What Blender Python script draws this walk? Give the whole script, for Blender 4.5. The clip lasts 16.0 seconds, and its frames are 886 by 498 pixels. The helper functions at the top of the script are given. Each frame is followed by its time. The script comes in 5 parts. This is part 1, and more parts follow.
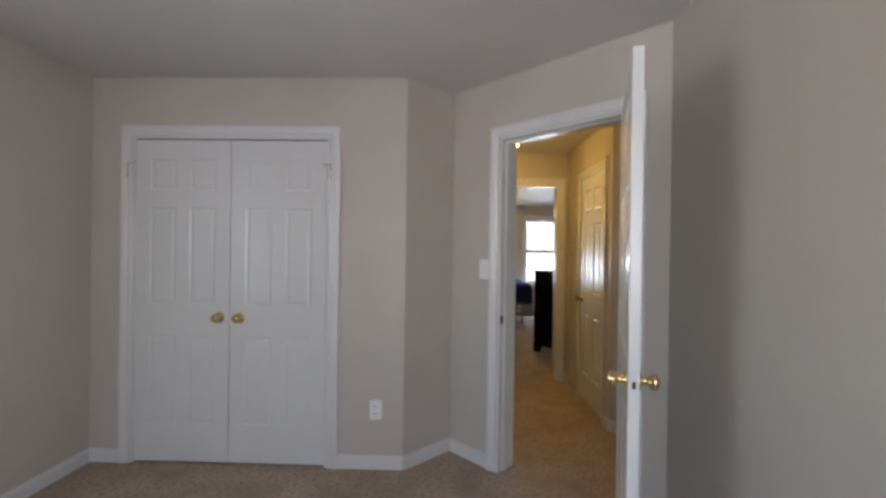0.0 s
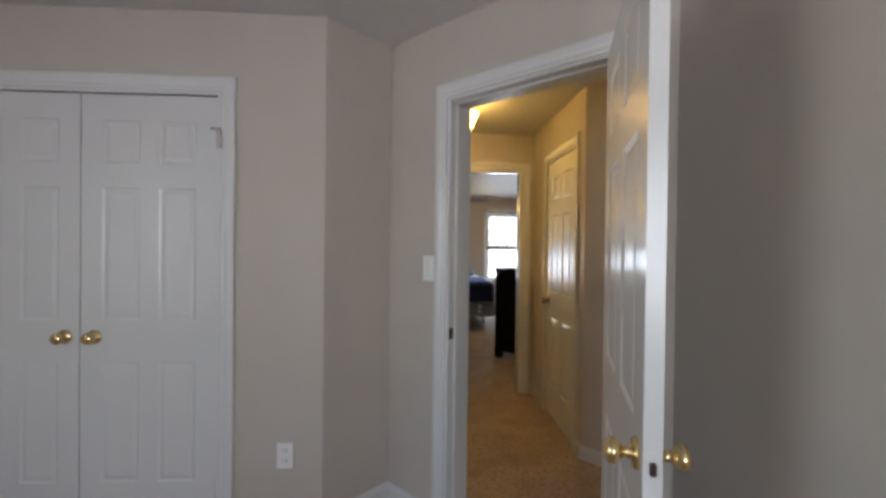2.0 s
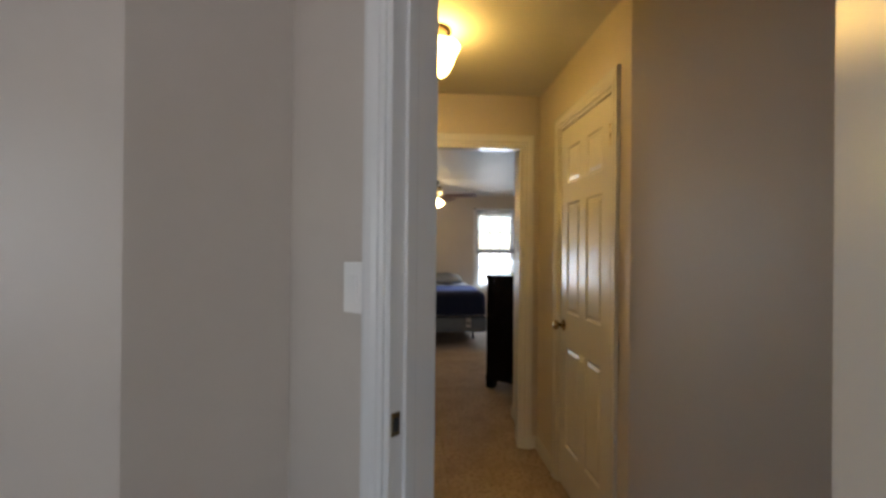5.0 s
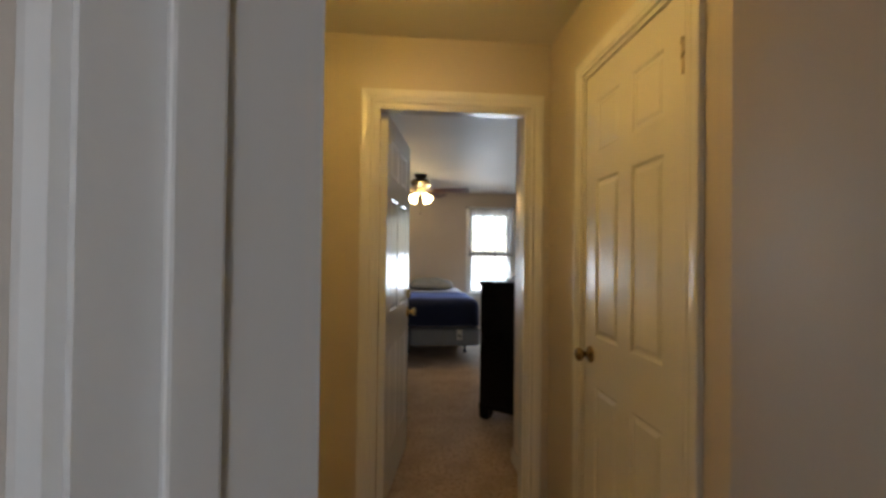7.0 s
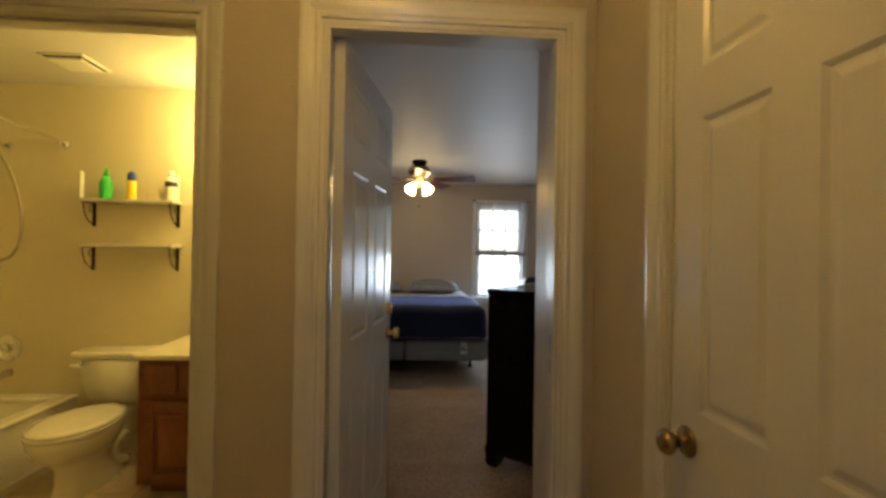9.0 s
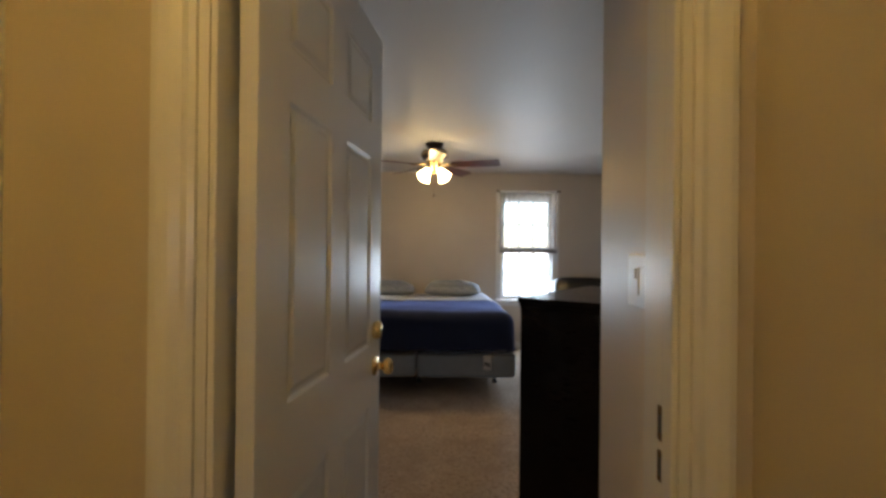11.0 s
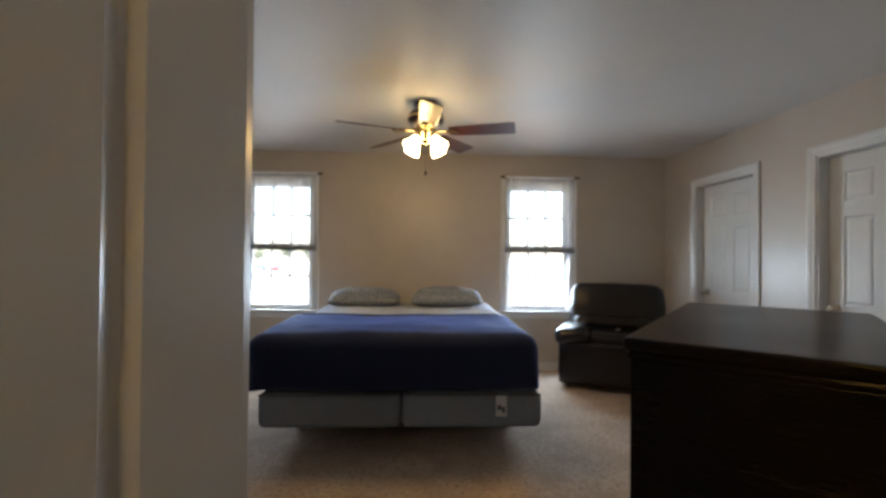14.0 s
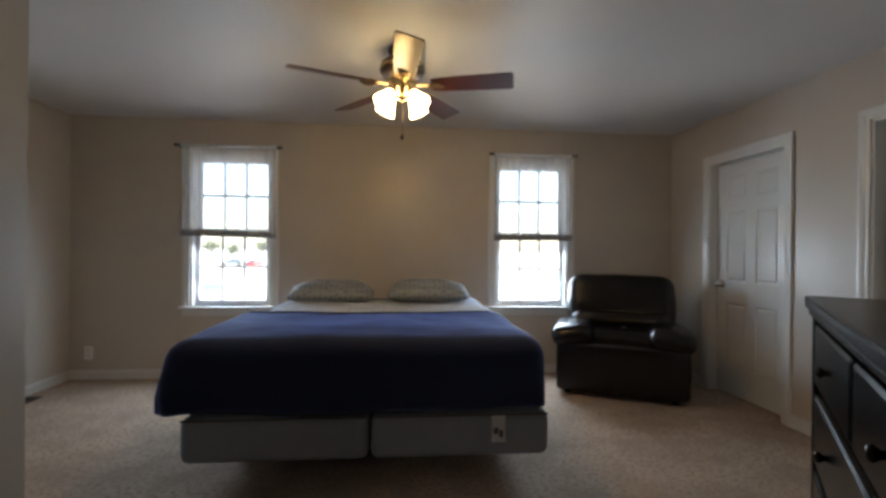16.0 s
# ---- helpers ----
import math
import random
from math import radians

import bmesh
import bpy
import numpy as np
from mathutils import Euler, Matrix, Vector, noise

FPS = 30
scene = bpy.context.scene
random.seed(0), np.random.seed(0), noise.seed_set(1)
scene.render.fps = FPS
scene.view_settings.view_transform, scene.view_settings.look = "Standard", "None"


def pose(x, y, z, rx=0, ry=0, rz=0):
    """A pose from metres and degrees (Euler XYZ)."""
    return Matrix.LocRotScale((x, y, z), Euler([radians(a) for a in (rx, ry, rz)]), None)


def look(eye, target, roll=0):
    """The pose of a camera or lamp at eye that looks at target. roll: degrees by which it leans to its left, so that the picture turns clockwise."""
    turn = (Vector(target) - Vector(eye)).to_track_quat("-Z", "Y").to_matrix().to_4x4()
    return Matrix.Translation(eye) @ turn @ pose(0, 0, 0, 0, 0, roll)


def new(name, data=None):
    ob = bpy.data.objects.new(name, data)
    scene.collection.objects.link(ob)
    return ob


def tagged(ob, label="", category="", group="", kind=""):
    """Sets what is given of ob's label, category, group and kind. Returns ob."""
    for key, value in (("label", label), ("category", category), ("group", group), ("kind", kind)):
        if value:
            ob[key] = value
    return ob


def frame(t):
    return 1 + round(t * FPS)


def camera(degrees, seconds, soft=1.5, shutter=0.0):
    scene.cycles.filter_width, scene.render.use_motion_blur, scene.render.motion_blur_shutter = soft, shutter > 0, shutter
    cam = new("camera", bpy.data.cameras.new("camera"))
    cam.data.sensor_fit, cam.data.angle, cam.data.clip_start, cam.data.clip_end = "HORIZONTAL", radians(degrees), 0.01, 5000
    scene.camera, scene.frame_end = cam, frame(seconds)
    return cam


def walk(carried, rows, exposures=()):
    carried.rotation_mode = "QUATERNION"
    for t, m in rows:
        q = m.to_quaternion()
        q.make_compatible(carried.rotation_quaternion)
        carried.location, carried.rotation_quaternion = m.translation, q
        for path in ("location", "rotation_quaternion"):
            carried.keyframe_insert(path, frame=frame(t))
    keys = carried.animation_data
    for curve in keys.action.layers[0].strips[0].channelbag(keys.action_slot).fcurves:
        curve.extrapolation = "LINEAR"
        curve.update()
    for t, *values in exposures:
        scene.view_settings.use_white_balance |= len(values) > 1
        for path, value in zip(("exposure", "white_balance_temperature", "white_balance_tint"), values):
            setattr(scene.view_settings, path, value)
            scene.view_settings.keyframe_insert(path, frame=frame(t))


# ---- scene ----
cam = camera(89.1, 16.0, soft=3.1)
PATH = [
    (0, (0.39, 0.26, 1.364), (0.335, 2.259, 1.360), 0.8),
    (0.5, (0.425, 0.406, 1.353), (0.415, 2.406, 1.349), 0.9),
    (1, (0.46, 0.561, 1.346), (0.498, 2.56, 1.329), 0.9),
    (1.5, (0.495, 0.727, 1.346), (0.573, 2.725, 1.322), 0.8),
    (2, (0.525, 0.897, 1.348), (0.63, 2.894, 1.332), 0.7),
    (2.5, (0.559, 1.063, 1.343), (0.688, 3.059, 1.333), 0.5),
    (3, (0.586, 1.254, 1.335), (0.73, 3.249, 1.328), 0.6),
    (3.5, (0.622, 1.442, 1.339), (0.772, 3.436, 1.336), 0.5),
    (4, (0.654, 1.622, 1.343), (0.792, 3.618, 1.342), 0.6),
    (6.5, (0.799, 2.558, 1.3), (0.965, 4.551, 1.318), 0.6),
    (7, (0.838, 2.75, 1.299), (1.01, 4.742, 1.322), 0.7),
    (7.5, (0.875, 2.939, 1.293), (1.034, 4.933, 1.317), 1.3),
    (8, (0.914, 3.136, 1.309), (1.06, 5.131, 1.321), 1.4),
    (8.5, (0.956, 3.342, 1.31), (1.105, 5.336, 1.322), 1.1),
    (9, (0.983, 3.539, 1.309), (1.115, 5.534, 1.324), 0.9),
    (11.5, (1.064, 4.466, 1.29), (1.091, 6.466, 1.294), 0.6),
    (12, (1.055, 4.687, 1.27), (1.103, 6.687, 1.278), 0.4),
    (12.5, (1.047, 4.874, 1.282), (1.105, 6.873, 1.295), 0.3),
    (13, (1.046, 5.056, 1.273), (1.117, 7.054, 1.287), 0.3),
    (13.5, (1.045, 5.236, 1.264), (1.119, 7.235, 1.274), 0.5),
    (14, (1.03, 5.405, 1.254), (1.119, 7.402, 1.275), 0.6),
    (14.5, (1.03, 5.564, 1.234), (1.144, 7.561, 1.265), 0.4),
    (15, (1.046, 5.719, 1.224), (1.182, 7.714, 1.243), 0.0),
    (15.5, (1.047, 5.876, 1.204), (1.22, 7.868, 1.208), 0.0),
    (16, (1.05, 6.017, 1.19), (1.23, 8.008, 1.188), 0.6),
]
EXPOSURES = [(0, 2.58), (2.0, 2.46), (4.0, 2.34), (6.5, 2.38), (9.0, 2.16), (11.5, 2.60), (12.5, 2.68), (14.0, 2.56), (15.0, 2.26), (16, 2.14)]
walk(cam, [(t, look(eye, target, roll)) for t, eye, target, roll in PATH], EXPOSURES)

# ---- light ----
world = bpy.data.worlds.new("world")
scene.world = world
world.use_nodes = True
wn = world.node_tree.nodes
sky = wn.new("ShaderNodeTexSky")
sky.sky_type = "NISHITA"
sky.sun_disc = False
sky.sun_elevation = radians(48)
sky.sun_rotation = radians(90)
wn["Background"].inputs["Strength"].default_value = 0.14
world.node_tree.links.new(sky.outputs["Color"], wn["Background"].inputs["Color"])


def sun_lamp():
    d = bpy.data.lights.new("sun", "SUN")
    d.energy, d.angle, d.color = 4.8, radians(0.6), (1.0, 0.95, 0.88)
    ob = new("sun", d)
    az, el = radians(90), radians(48)
    way = Vector((math.sin(az) * math.cos(el), math.cos(az) * math.cos(el), math.sin(el)))
    ob.matrix_world = look(way * 30, (0, 0, 0))


def area_lamp(name, centre, target, w, h, power, colour):
    d = bpy.data.lights.new(name, "AREA")
    d.shape, d.size, d.size_y, d.energy, d.color = "RECTANGLE", w, h, power, colour
    ob = new(name, d)
    ob.matrix_world = look(centre, target)
    return ob


def point_lamp(name, at, power, colour, radius=0.03):
    d = bpy.data.lights.new(name, "POINT")
    d.energy, d.color, d.shadow_soft_size = power, colour, radius
    ob = new(name, d)
    ob.location = at
    return ob


DAY = (0.83, 0.875, 1.0)
DAY_NORTH = (0.68, 0.84, 1.0)
WARM = (1.0, 0.57, 0.07)
sun_lamp()
area_lamp("window_daylight", (-1.90, 0.90, 1.40), (1.0, 1.60, 1.15), 1.06, 1.16, 1.2, DAY)
# added light for an assumed, unseen south window; placed to suit the walls' brightness
area_lamp("window_daylight", (0.75, -1.53, 1.40), (-0.60, 3.0, 1.15), 1.06, 1.16, 6.1, DAY)
for wx, watts in ((-0.498, 4.1), (2.288, 5.7)):
    for wz in (0.83, 1.11):
        area_lamp("window_daylight", (wx, 10.345, wz), (wx, 9.345, wz - 0.65), 0.58, 0.28, watts / 2, DAY_NORTH)
point_lamp("hall_bulb", (0.815, 4.12, 2.245), 4.2, WARM, 0.05)
for k in range(4):
    a = radians(45 + 90 * k)
    point_lamp("fan_bulb", (1.04 + 0.135 * math.cos(a), 8.635 + 0.135 * math.sin(a), 1.975), 0.52, (1.0, 0.58, 0.18), 0.035)
for k in range(4):
    point_lamp("vanity_bulb", (-0.33 + 0.15 * k, 6.32, 2.03), 1.45, (1.0, 0.69, 0.17), 0.035)

# ---- materials ----
def mat(name, colour, rough=0.6, metal=0.0, vary=0.06, scale=6.0, bump=0.0, bump_scale=200.0, coat=0.0, spec=0.5, per_object=0.0, gloss_vary=0.06):
    m = bpy.data.materials.new(name)
    m.use_nodes = True
    nt = m.node_tree
    n, l = nt.nodes, nt.links
    p = n["Principled BSDF"]
    p.inputs["Roughness"].default_value = rough
    p.inputs["Metallic"].default_value = metal
    p.inputs["Coat Weight"].default_value = coat
    p.inputs["Specular IOR Level"].default_value = spec
    tc = n.new("ShaderNodeTexCoord")
    big = n.new("ShaderNodeTexNoise")
    big.inputs["Scale"].default_value, big.inputs["Detail"].default_value = scale, 5.0
    l.new(tc.outputs["Object"], big.inputs["Vector"])
    ramp = n.new("ShaderNodeValToRGB")
    lo = [c * (1 - vary) for c in colour]
    hi = [min(1.0, c * (1 + vary)) for c in colour]
    ramp.color_ramp.elements[0].position, ramp.color_ramp.elements[0].color = 0.3, (*lo, 1)
    ramp.color_ramp.elements[1].position, ramp.color_ramp.elements[1].color = 0.7, (*hi, 1)
    l.new(big.outputs["Fac"], ramp.inputs["Fac"])
    out = ramp.outputs["Color"]
    if per_object:
        oi = n.new("ShaderNodeObjectInfo")
        hsv = n.new("ShaderNodeHueSaturation")
        mr = n.new("ShaderNodeMapRange")
        mr.inputs["To Min"].default_value, mr.inputs["To Max"].default_value = 1 - per_object, 1 + per_object
        l.new(oi.outputs["Random"], mr.inputs["Value"])
        l.new(mr.outputs["Result"], hsv.inputs["Value"])
        l.new(out, hsv.inputs["Color"])
        out = hsv.outputs["Color"]
    l.new(out, p.inputs["Base Color"])
    rr = n.new("ShaderNodeMapRange")
    rr.inputs["To Min"].default_value, rr.inputs["To Max"].default_value = max(0.02, rough - gloss_vary), min(1.0, rough + gloss_vary)
    l.new(big.outputs["Fac"], rr.inputs["Value"])
    l.new(rr.outputs["Result"], p.inputs["Roughness"])
    if bump:
        fine = n.new("ShaderNodeTexNoise")
        fine.inputs["Scale"].default_value, fine.inputs["Detail"].default_value = bump_scale, 3.0
        l.new(tc.outputs["Object"], fine.inputs["Vector"])
        b = n.new("ShaderNodeBump")
        b.inputs["Strength"].default_value, b.inputs["Distance"].default_value = bump, 0.004
        l.new(fine.outputs["Fac"], b.inputs["Height"])
        l.new(b.outputs["Normal"], p.inputs["Normal"])
    return m


def add_noise_mix(m, colour, scale, lo, hi, stretch=(1, 1, 1), detail=4.0):
    """Lays a second noise of another colour over a material's colour."""
    nt = m.node_tree
    n, l = nt.nodes, nt.links
    p = n["Principled BSDF"]
    src = p.inputs["Base Color"].links[0].from_socket
    tc = n.new("ShaderNodeTexCoord")
    mp = n.new("ShaderNodeMapping")
    mp.inputs["Scale"].default_value = stretch
    t = n.new("ShaderNodeTexNoise")
    t.inputs["Scale"].default_value, t.inputs["Detail"].default_value = scale, detail
    l.new(tc.outputs["Object"], mp.inputs["Vector"])
    l.new(mp.outputs["Vector"], t.inputs["Vector"])
    r = n.new("ShaderNodeMapRange")
    r.inputs["From Min"].default_value, r.inputs["From Max"].default_value = lo, hi
    l.new(t.outputs["Fac"], r.inputs["Value"])
    mx = n.new("ShaderNodeMix")
    mx.data_type = "RGBA"
    l.new(r.outputs["Result"], mx.inputs["Factor"])
    l.new(src, mx.inputs["A"])
    mx.inputs["B"].default_value = (*colour, 1)
    l.new(mx.outputs["Result"], p.inputs["Base Color"])
    return m


def emission(name, colour, strength):
    m = bpy.data.materials.new(name)
    m.use_nodes = True
    p = m.node_tree.nodes["Principled BSDF"]
    p.inputs["Base Color"].default_value = (0.9, 0.88, 0.82, 1)
    p.inputs["Roughness"].default_value = 0.35
    p.inputs["Emission Color"].default_value = (*colour, 1)
    p.inputs["Emission Strength"].default_value = strength
    return m


def glass_pane():
    m = bpy.data.materials.new("window_glass")
    m.use_nodes = True
    n, l = m.node_tree.nodes, m.node_tree.links
    n.remove(n["Principled BSDF"])
    tr = n.new("ShaderNodeBsdfTransparent")
    gl = n.new("ShaderNodeBsdfGlossy")
    gl.inputs["Roughness"].default_value = 0.02
    fr = n.new("ShaderNodeFresnel")
    fr.inputs["IOR"].default_value = 1.3
    mx = n.new("ShaderNodeMixShader")
    l.new(fr.outputs["Fac"], mx.inputs["Fac"])
    l.new(tr.outputs["BSDF"], mx.inputs[1])
    l.new(gl.outputs["BSDF"], mx.inputs[2])
    l.new(mx.outputs["Shader"], n["Material Output"].inputs["Surface"])
    return m


def sheer(name, colour, see):
    """A thin woven cloth: part of the light goes straight through, part is spread."""
    m = bpy.data.materials.new(name)
    m.use_nodes = True
    n, l = m.node_tree.nodes, m.node_tree.links
    n.remove(n["Principled BSDF"])
    tr = n.new("ShaderNodeBsdfTransparent")
    df = n.new("ShaderNodeBsdfDiffuse")
    tl = n.new("ShaderNodeBsdfTranslucent")
    df.inputs["Color"].default_value = tl.inputs["Color"].default_value = (*colour, 1)
    a = n.new("ShaderNodeMixShader")
    a.inputs["Fac"].default_value = 0.6
    l.new(df.outputs["BSDF"], a.inputs[1])
    l.new(tl.outputs["BSDF"], a.inputs[2])
    b = n.new("ShaderNodeMixShader")
    b.inputs["Fac"].default_value = see
    l.new(a.outputs["Shader"], b.inputs[1])
    l.new(tr.outputs["BSDF"], b.inputs[2])
    l.new(b.outputs["Shader"], n["Material Output"].inputs["Surface"])
    return m


PAINT = mat("greige_wall_paint", (0.525, 0.470, 0.412), 0.345, vary=0.035, scale=2.5, bump=0.05, bump_scale=160, gloss_vary=0.03)
BATH_PAINT = mat("cream_bath_paint", (0.74, 0.68, 0.52), 0.55, vary=0.03, scale=2.5, bump=0.08, bump_scale=160)
CEIL = mat("ceiling_paint", (0.62, 0.605, 0.59), 0.54, vary=0.02, scale=2.0, bump=0.10, bump_scale=120)
TRIM = mat("white_trim_enamel", (0.67, 0.665, 0.65), 0.25, vary=0.02, scale=1.6, bump=0.015, bump_scale=240, gloss_vary=0.012)
CARPET = mat("beige_carpet", (0.46, 0.36, 0.285), 0.95, vary=0.12, scale=3.0, bump=1.0, bump_scale=150, spec=0.1)
add_noise_mix(CARPET, (0.23, 0.17, 0.125), 42.0, 0.48, 0.72)
add_noise_mix(CARPET, (0.33, 0.255, 0.20), 5.0, 0.48, 0.74)
add_noise_mix(CARPET, (0.52, 0.42, 0.34), 95.0, 0.54, 0.72)
BRASS = mat("polished_brass", (0.80, 0.62, 0.32), 0.14, 1.0, vary=0.05, scale=40)
NICKEL = mat("satin_nickel", (0.55, 0.50, 0.42), 0.28, 1.0, vary=0.05, scale=40)
ANTIQUE = mat("antique_brass", (0.36, 0.27, 0.15), 0.20, 1.0, vary=0.08, scale=40)
CHROME = mat("chrome", (0.75, 0.75, 0.74), 0.10, 1.0, vary=0.02)
BRONZE = mat("dark_bronze", (0.075, 0.052, 0.04), 0.38, 0.8, vary=0.15, scale=30)
IRON = mat("black_iron", (0.02, 0.018, 0.017), 0.45, 0.5, vary=0.2, scale=40)
PLASTIC = mat("white_plastic", (0.80, 0.79, 0.76), 0.32, vary=0.02)
SLOT = mat("dark_slot", (0.03, 0.03, 0.03), 0.7)
GLASS = glass_pane()
VINYL = mat("white_vinyl_sash", (0.80, 0.80, 0.80), 0.35, vary=0.02)
SHEER = sheer("white_sheer_cloth", (0.86, 0.89, 0.92), 0.72)
POCKET = mat("white_curtain_pocket", (0.72, 0.75, 0.78), 0.9, vary=0.08, scale=60)
SHEER_HEM = mat("grey_curtain_hem", (0.26, 0.26, 0.26), 0.9, vary=0.1, scale=60)
ESPRESSO = mat("espresso_wood", (0.0052, 0.0038, 0.0036), 0.24, vary=0.3, scale=5, bump=0.03, bump_scale=60, spec=0.18)
add_noise_mix(ESPRESSO, (0.008, 0.0052, 0.005), 14.0, 0.45, 0.75, (1, 1, 12))
FANWOOD = mat("cherry_fan_blade", (0.065, 0.013, 0.009), 0.32, vary=0.2, scale=8)
add_noise_mix(FANWOOD, (0.026, 0.006, 0.005), 18.0, 0.45, 0.7, (1, 10, 1))
LEATHER = mat("dark_brown_leather", (0.0062, 0.0040, 0.0044), 0.25, vary=0.25, scale=7, bump=0.12, bump_scale=60, spec=0.45)
NAVY = mat("navy_comforter", (0.0095, 0.013, 0.032), 0.80, vary=0.10, scale=4, bump=0.35, bump_scale=70, spec=0.15)
NAVY.node_tree.nodes["Principled BSDF"].inputs["Sheen Weight"].default_value = 0.55
NAVY.node_tree.nodes["Principled BSDF"].inputs["Sheen Tint"].default_value = (0.28, 0.40, 1.0, 1)
SHEET = mat("grey_white_sheet", (0.52, 0.54, 0.58), 0.85, vary=0.08, scale=10, bump=0.2, bump_scale=120)
TICKING = mat("grey_box_ticking", (0.175, 0.195, 0.225), 0.85, vary=0.06, scale=12, bump=0.3, bump_scale=220)
PIPING = mat("dark_piping", (0.06, 0.06, 0.065), 0.8)
PAPER = mat("white_tag_paper", (0.75, 0.74, 0.72), 0.8)
PORCELAIN = mat("white_porcelain", (0.80, 0.78, 0.72), 0.12, vary=0.015, coat=0.4)
OAK = mat("oak_cabinet", (0.20, 0.068, 0.036), 0.38, vary=0.14, scale=6, bump=0.12, bump_scale=60)
add_noise_mix(OAK, (0.12, 0.042, 0.018), 22.0, 0.48, 0.72, (6, 6, 0.6))
MARBLE = mat("cultured_marble", (0.76, 0.72, 0.62), 0.20, vary=0.05, scale=5)
TILE = mat("beige_floor_tile", (0.60, 0.49, 0.36), 0.32, vary=0.08, scale=9, per_object=0.05, bump=0.05, bump_scale=40)
GROUT = mat("brown_grout", (0.20, 0.15, 0.11), 0.9, vary=0.15, scale=20)
MIRROR = mat("mirror_silver", (0.88, 0.88, 0.88), 0.02, 1.0, vary=0.0)
GLOW = emission("lit_frosted_glass", (1.0, 0.74, 0.36), 3.9)
HALL_GLOW = emission("lit_alabaster_glass", (1.0, 0.60, 0.14), 5.8)
BULB_GLOW = emission("lit_globe_bulb", (1.0, 0.84, 0.50), 2.0)
HOSE = mat("metal_hose", (0.42, 0.40, 0.37), 0.3, 1.0)


def pattern_cloth(name, base, mark):
    m = mat(name, base, 0.85, vary=0.05, scale=8, bump=0.2, bump_scale=120)
    nt = m.node_tree
    n, l = nt.nodes, nt.links
    p = n["Principled BSDF"]
    src = p.inputs["Base Color"].links[0].from_socket
    tc = n.new("ShaderNodeTexCoord")
    v = n.new("ShaderNodeTexVoronoi")
    v.feature = "DISTANCE_TO_EDGE"
    v.inputs["Scale"].default_value, v.inputs["Randomness"].default_value = 24.0, 0.30
    l.new(tc.outputs["Object"], v.inputs["Vector"])
    r = n.new("ShaderNodeMapRange")
    r.inputs["From Min"].default_value, r.inputs["From Max"].default_value = 0.16, 0.10
    l.new(v.outputs["Distance"], r.inputs["Value"])
    mx = n.new("ShaderNodeMix")
    mx.data_type = "RGBA"
    l.new(r.outputs["Result"], mx.inputs["Factor"])
    l.new(src, mx.inputs["A"])
    mx.inputs["B"].default_value = (*mark, 1)
    l.new(mx.outputs["Result"], p.inputs["Base Color"])
    return m


PILLOW = pattern_cloth("patterned_pillow_cloth", (0.17, 0.195, 0.24), (0.29, 0.32, 0.36))
SHEETPAT = pattern_cloth("patterned_sheet_cloth", (0.29, 0.33, 0.43), (0.38, 0.42, 0.50))


# ---- builders ----
def link_mesh(name, bm, material, parent=None, smooth=False):
    me = bpy.data.meshes.new(name)
    bmesh.ops.recalc_face_normals(bm, faces=bm.faces)
    bm.to_mesh(me)
    bm.free()
    for m in (material if isinstance(material, (list, tuple)) else [material]):
        me.materials.append(m)
    if smooth:
        for f in me.polygons:
            f.use_smooth = True
    ob = new(name, me)
    if parent:
        ob.parent = parent
    return ob


def part(name, bm, material, parent, label="", smooth=False, m=None):
    ob = link_mesh(name, bm, material, parent, smooth)
    if m is not None:
        ob.matrix_basis = m
    return tagged(ob, label)


def thing(name, label, category, m=None, group="", kind=""):
    ob = new(name)
    ob.empty_display_size = 0.1
    if m is not None:
        ob.matrix_basis = m
    return tagged(ob, label, category, group, kind)


def box(bm, x0, y0, z0, x1, y1, z1, bevel=0.0, seg=2):
    vs = [bm.verts.new(p) for p in ((x0, y0, z0), (x1, y0, z0), (x1, y1, z0), (x0, y1, z0), (x0, y0, z1), (x1, y0, z1), (x1, y1, z1), (x0, y1, z1))]
    fs = [bm.faces.new([vs[i] for i in q]) for q in ((3, 2, 1, 0), (4, 5, 6, 7), (0, 1, 5, 4), (1, 2, 6, 5), (2, 3, 7, 6), (3, 0, 4, 7))]
    if bevel:
        es = list({e for f in fs for e in f.edges})
        bmesh.ops.bevel(bm, geom=es, offset=bevel, segments=seg, affect="EDGES", profile=0.5)
    return bm


def boxes(*specs, bevel=0.0):
    bm = bmesh.new()
    for s in specs:
        box(bm, *s[:6], bevel=s[6] if len(s) > 6 else bevel)
    return bm


def lathe(profile, seg=24, axis="z", bm=None, m=None):
    """Turns (radius, height) pairs about an axis."""
    bm = bm or bmesh.new()
    rings = []
    for r, h in profile:
        ring = []
        for k in range(seg):
            a = 2 * math.pi * k / seg
            c, s = r * math.cos(a), r * math.sin(a)
            p = Vector((c, s, h)) if axis == "z" else Vector((c, h, s)) if axis == "y" else Vector((h, c, s))
            ring.append(bm.verts.new(m @ p if m is not None else p))
        rings.append(ring)
    for a, b in zip(rings, rings[1:]):
        for k in range(seg):
            bm.faces.new((a[k], a[(k + 1) % seg], b[(k + 1) % seg], b[k]))
    bm.faces.new(rings[0][::-1])
    bm.faces.new(rings[-1])
    return bm


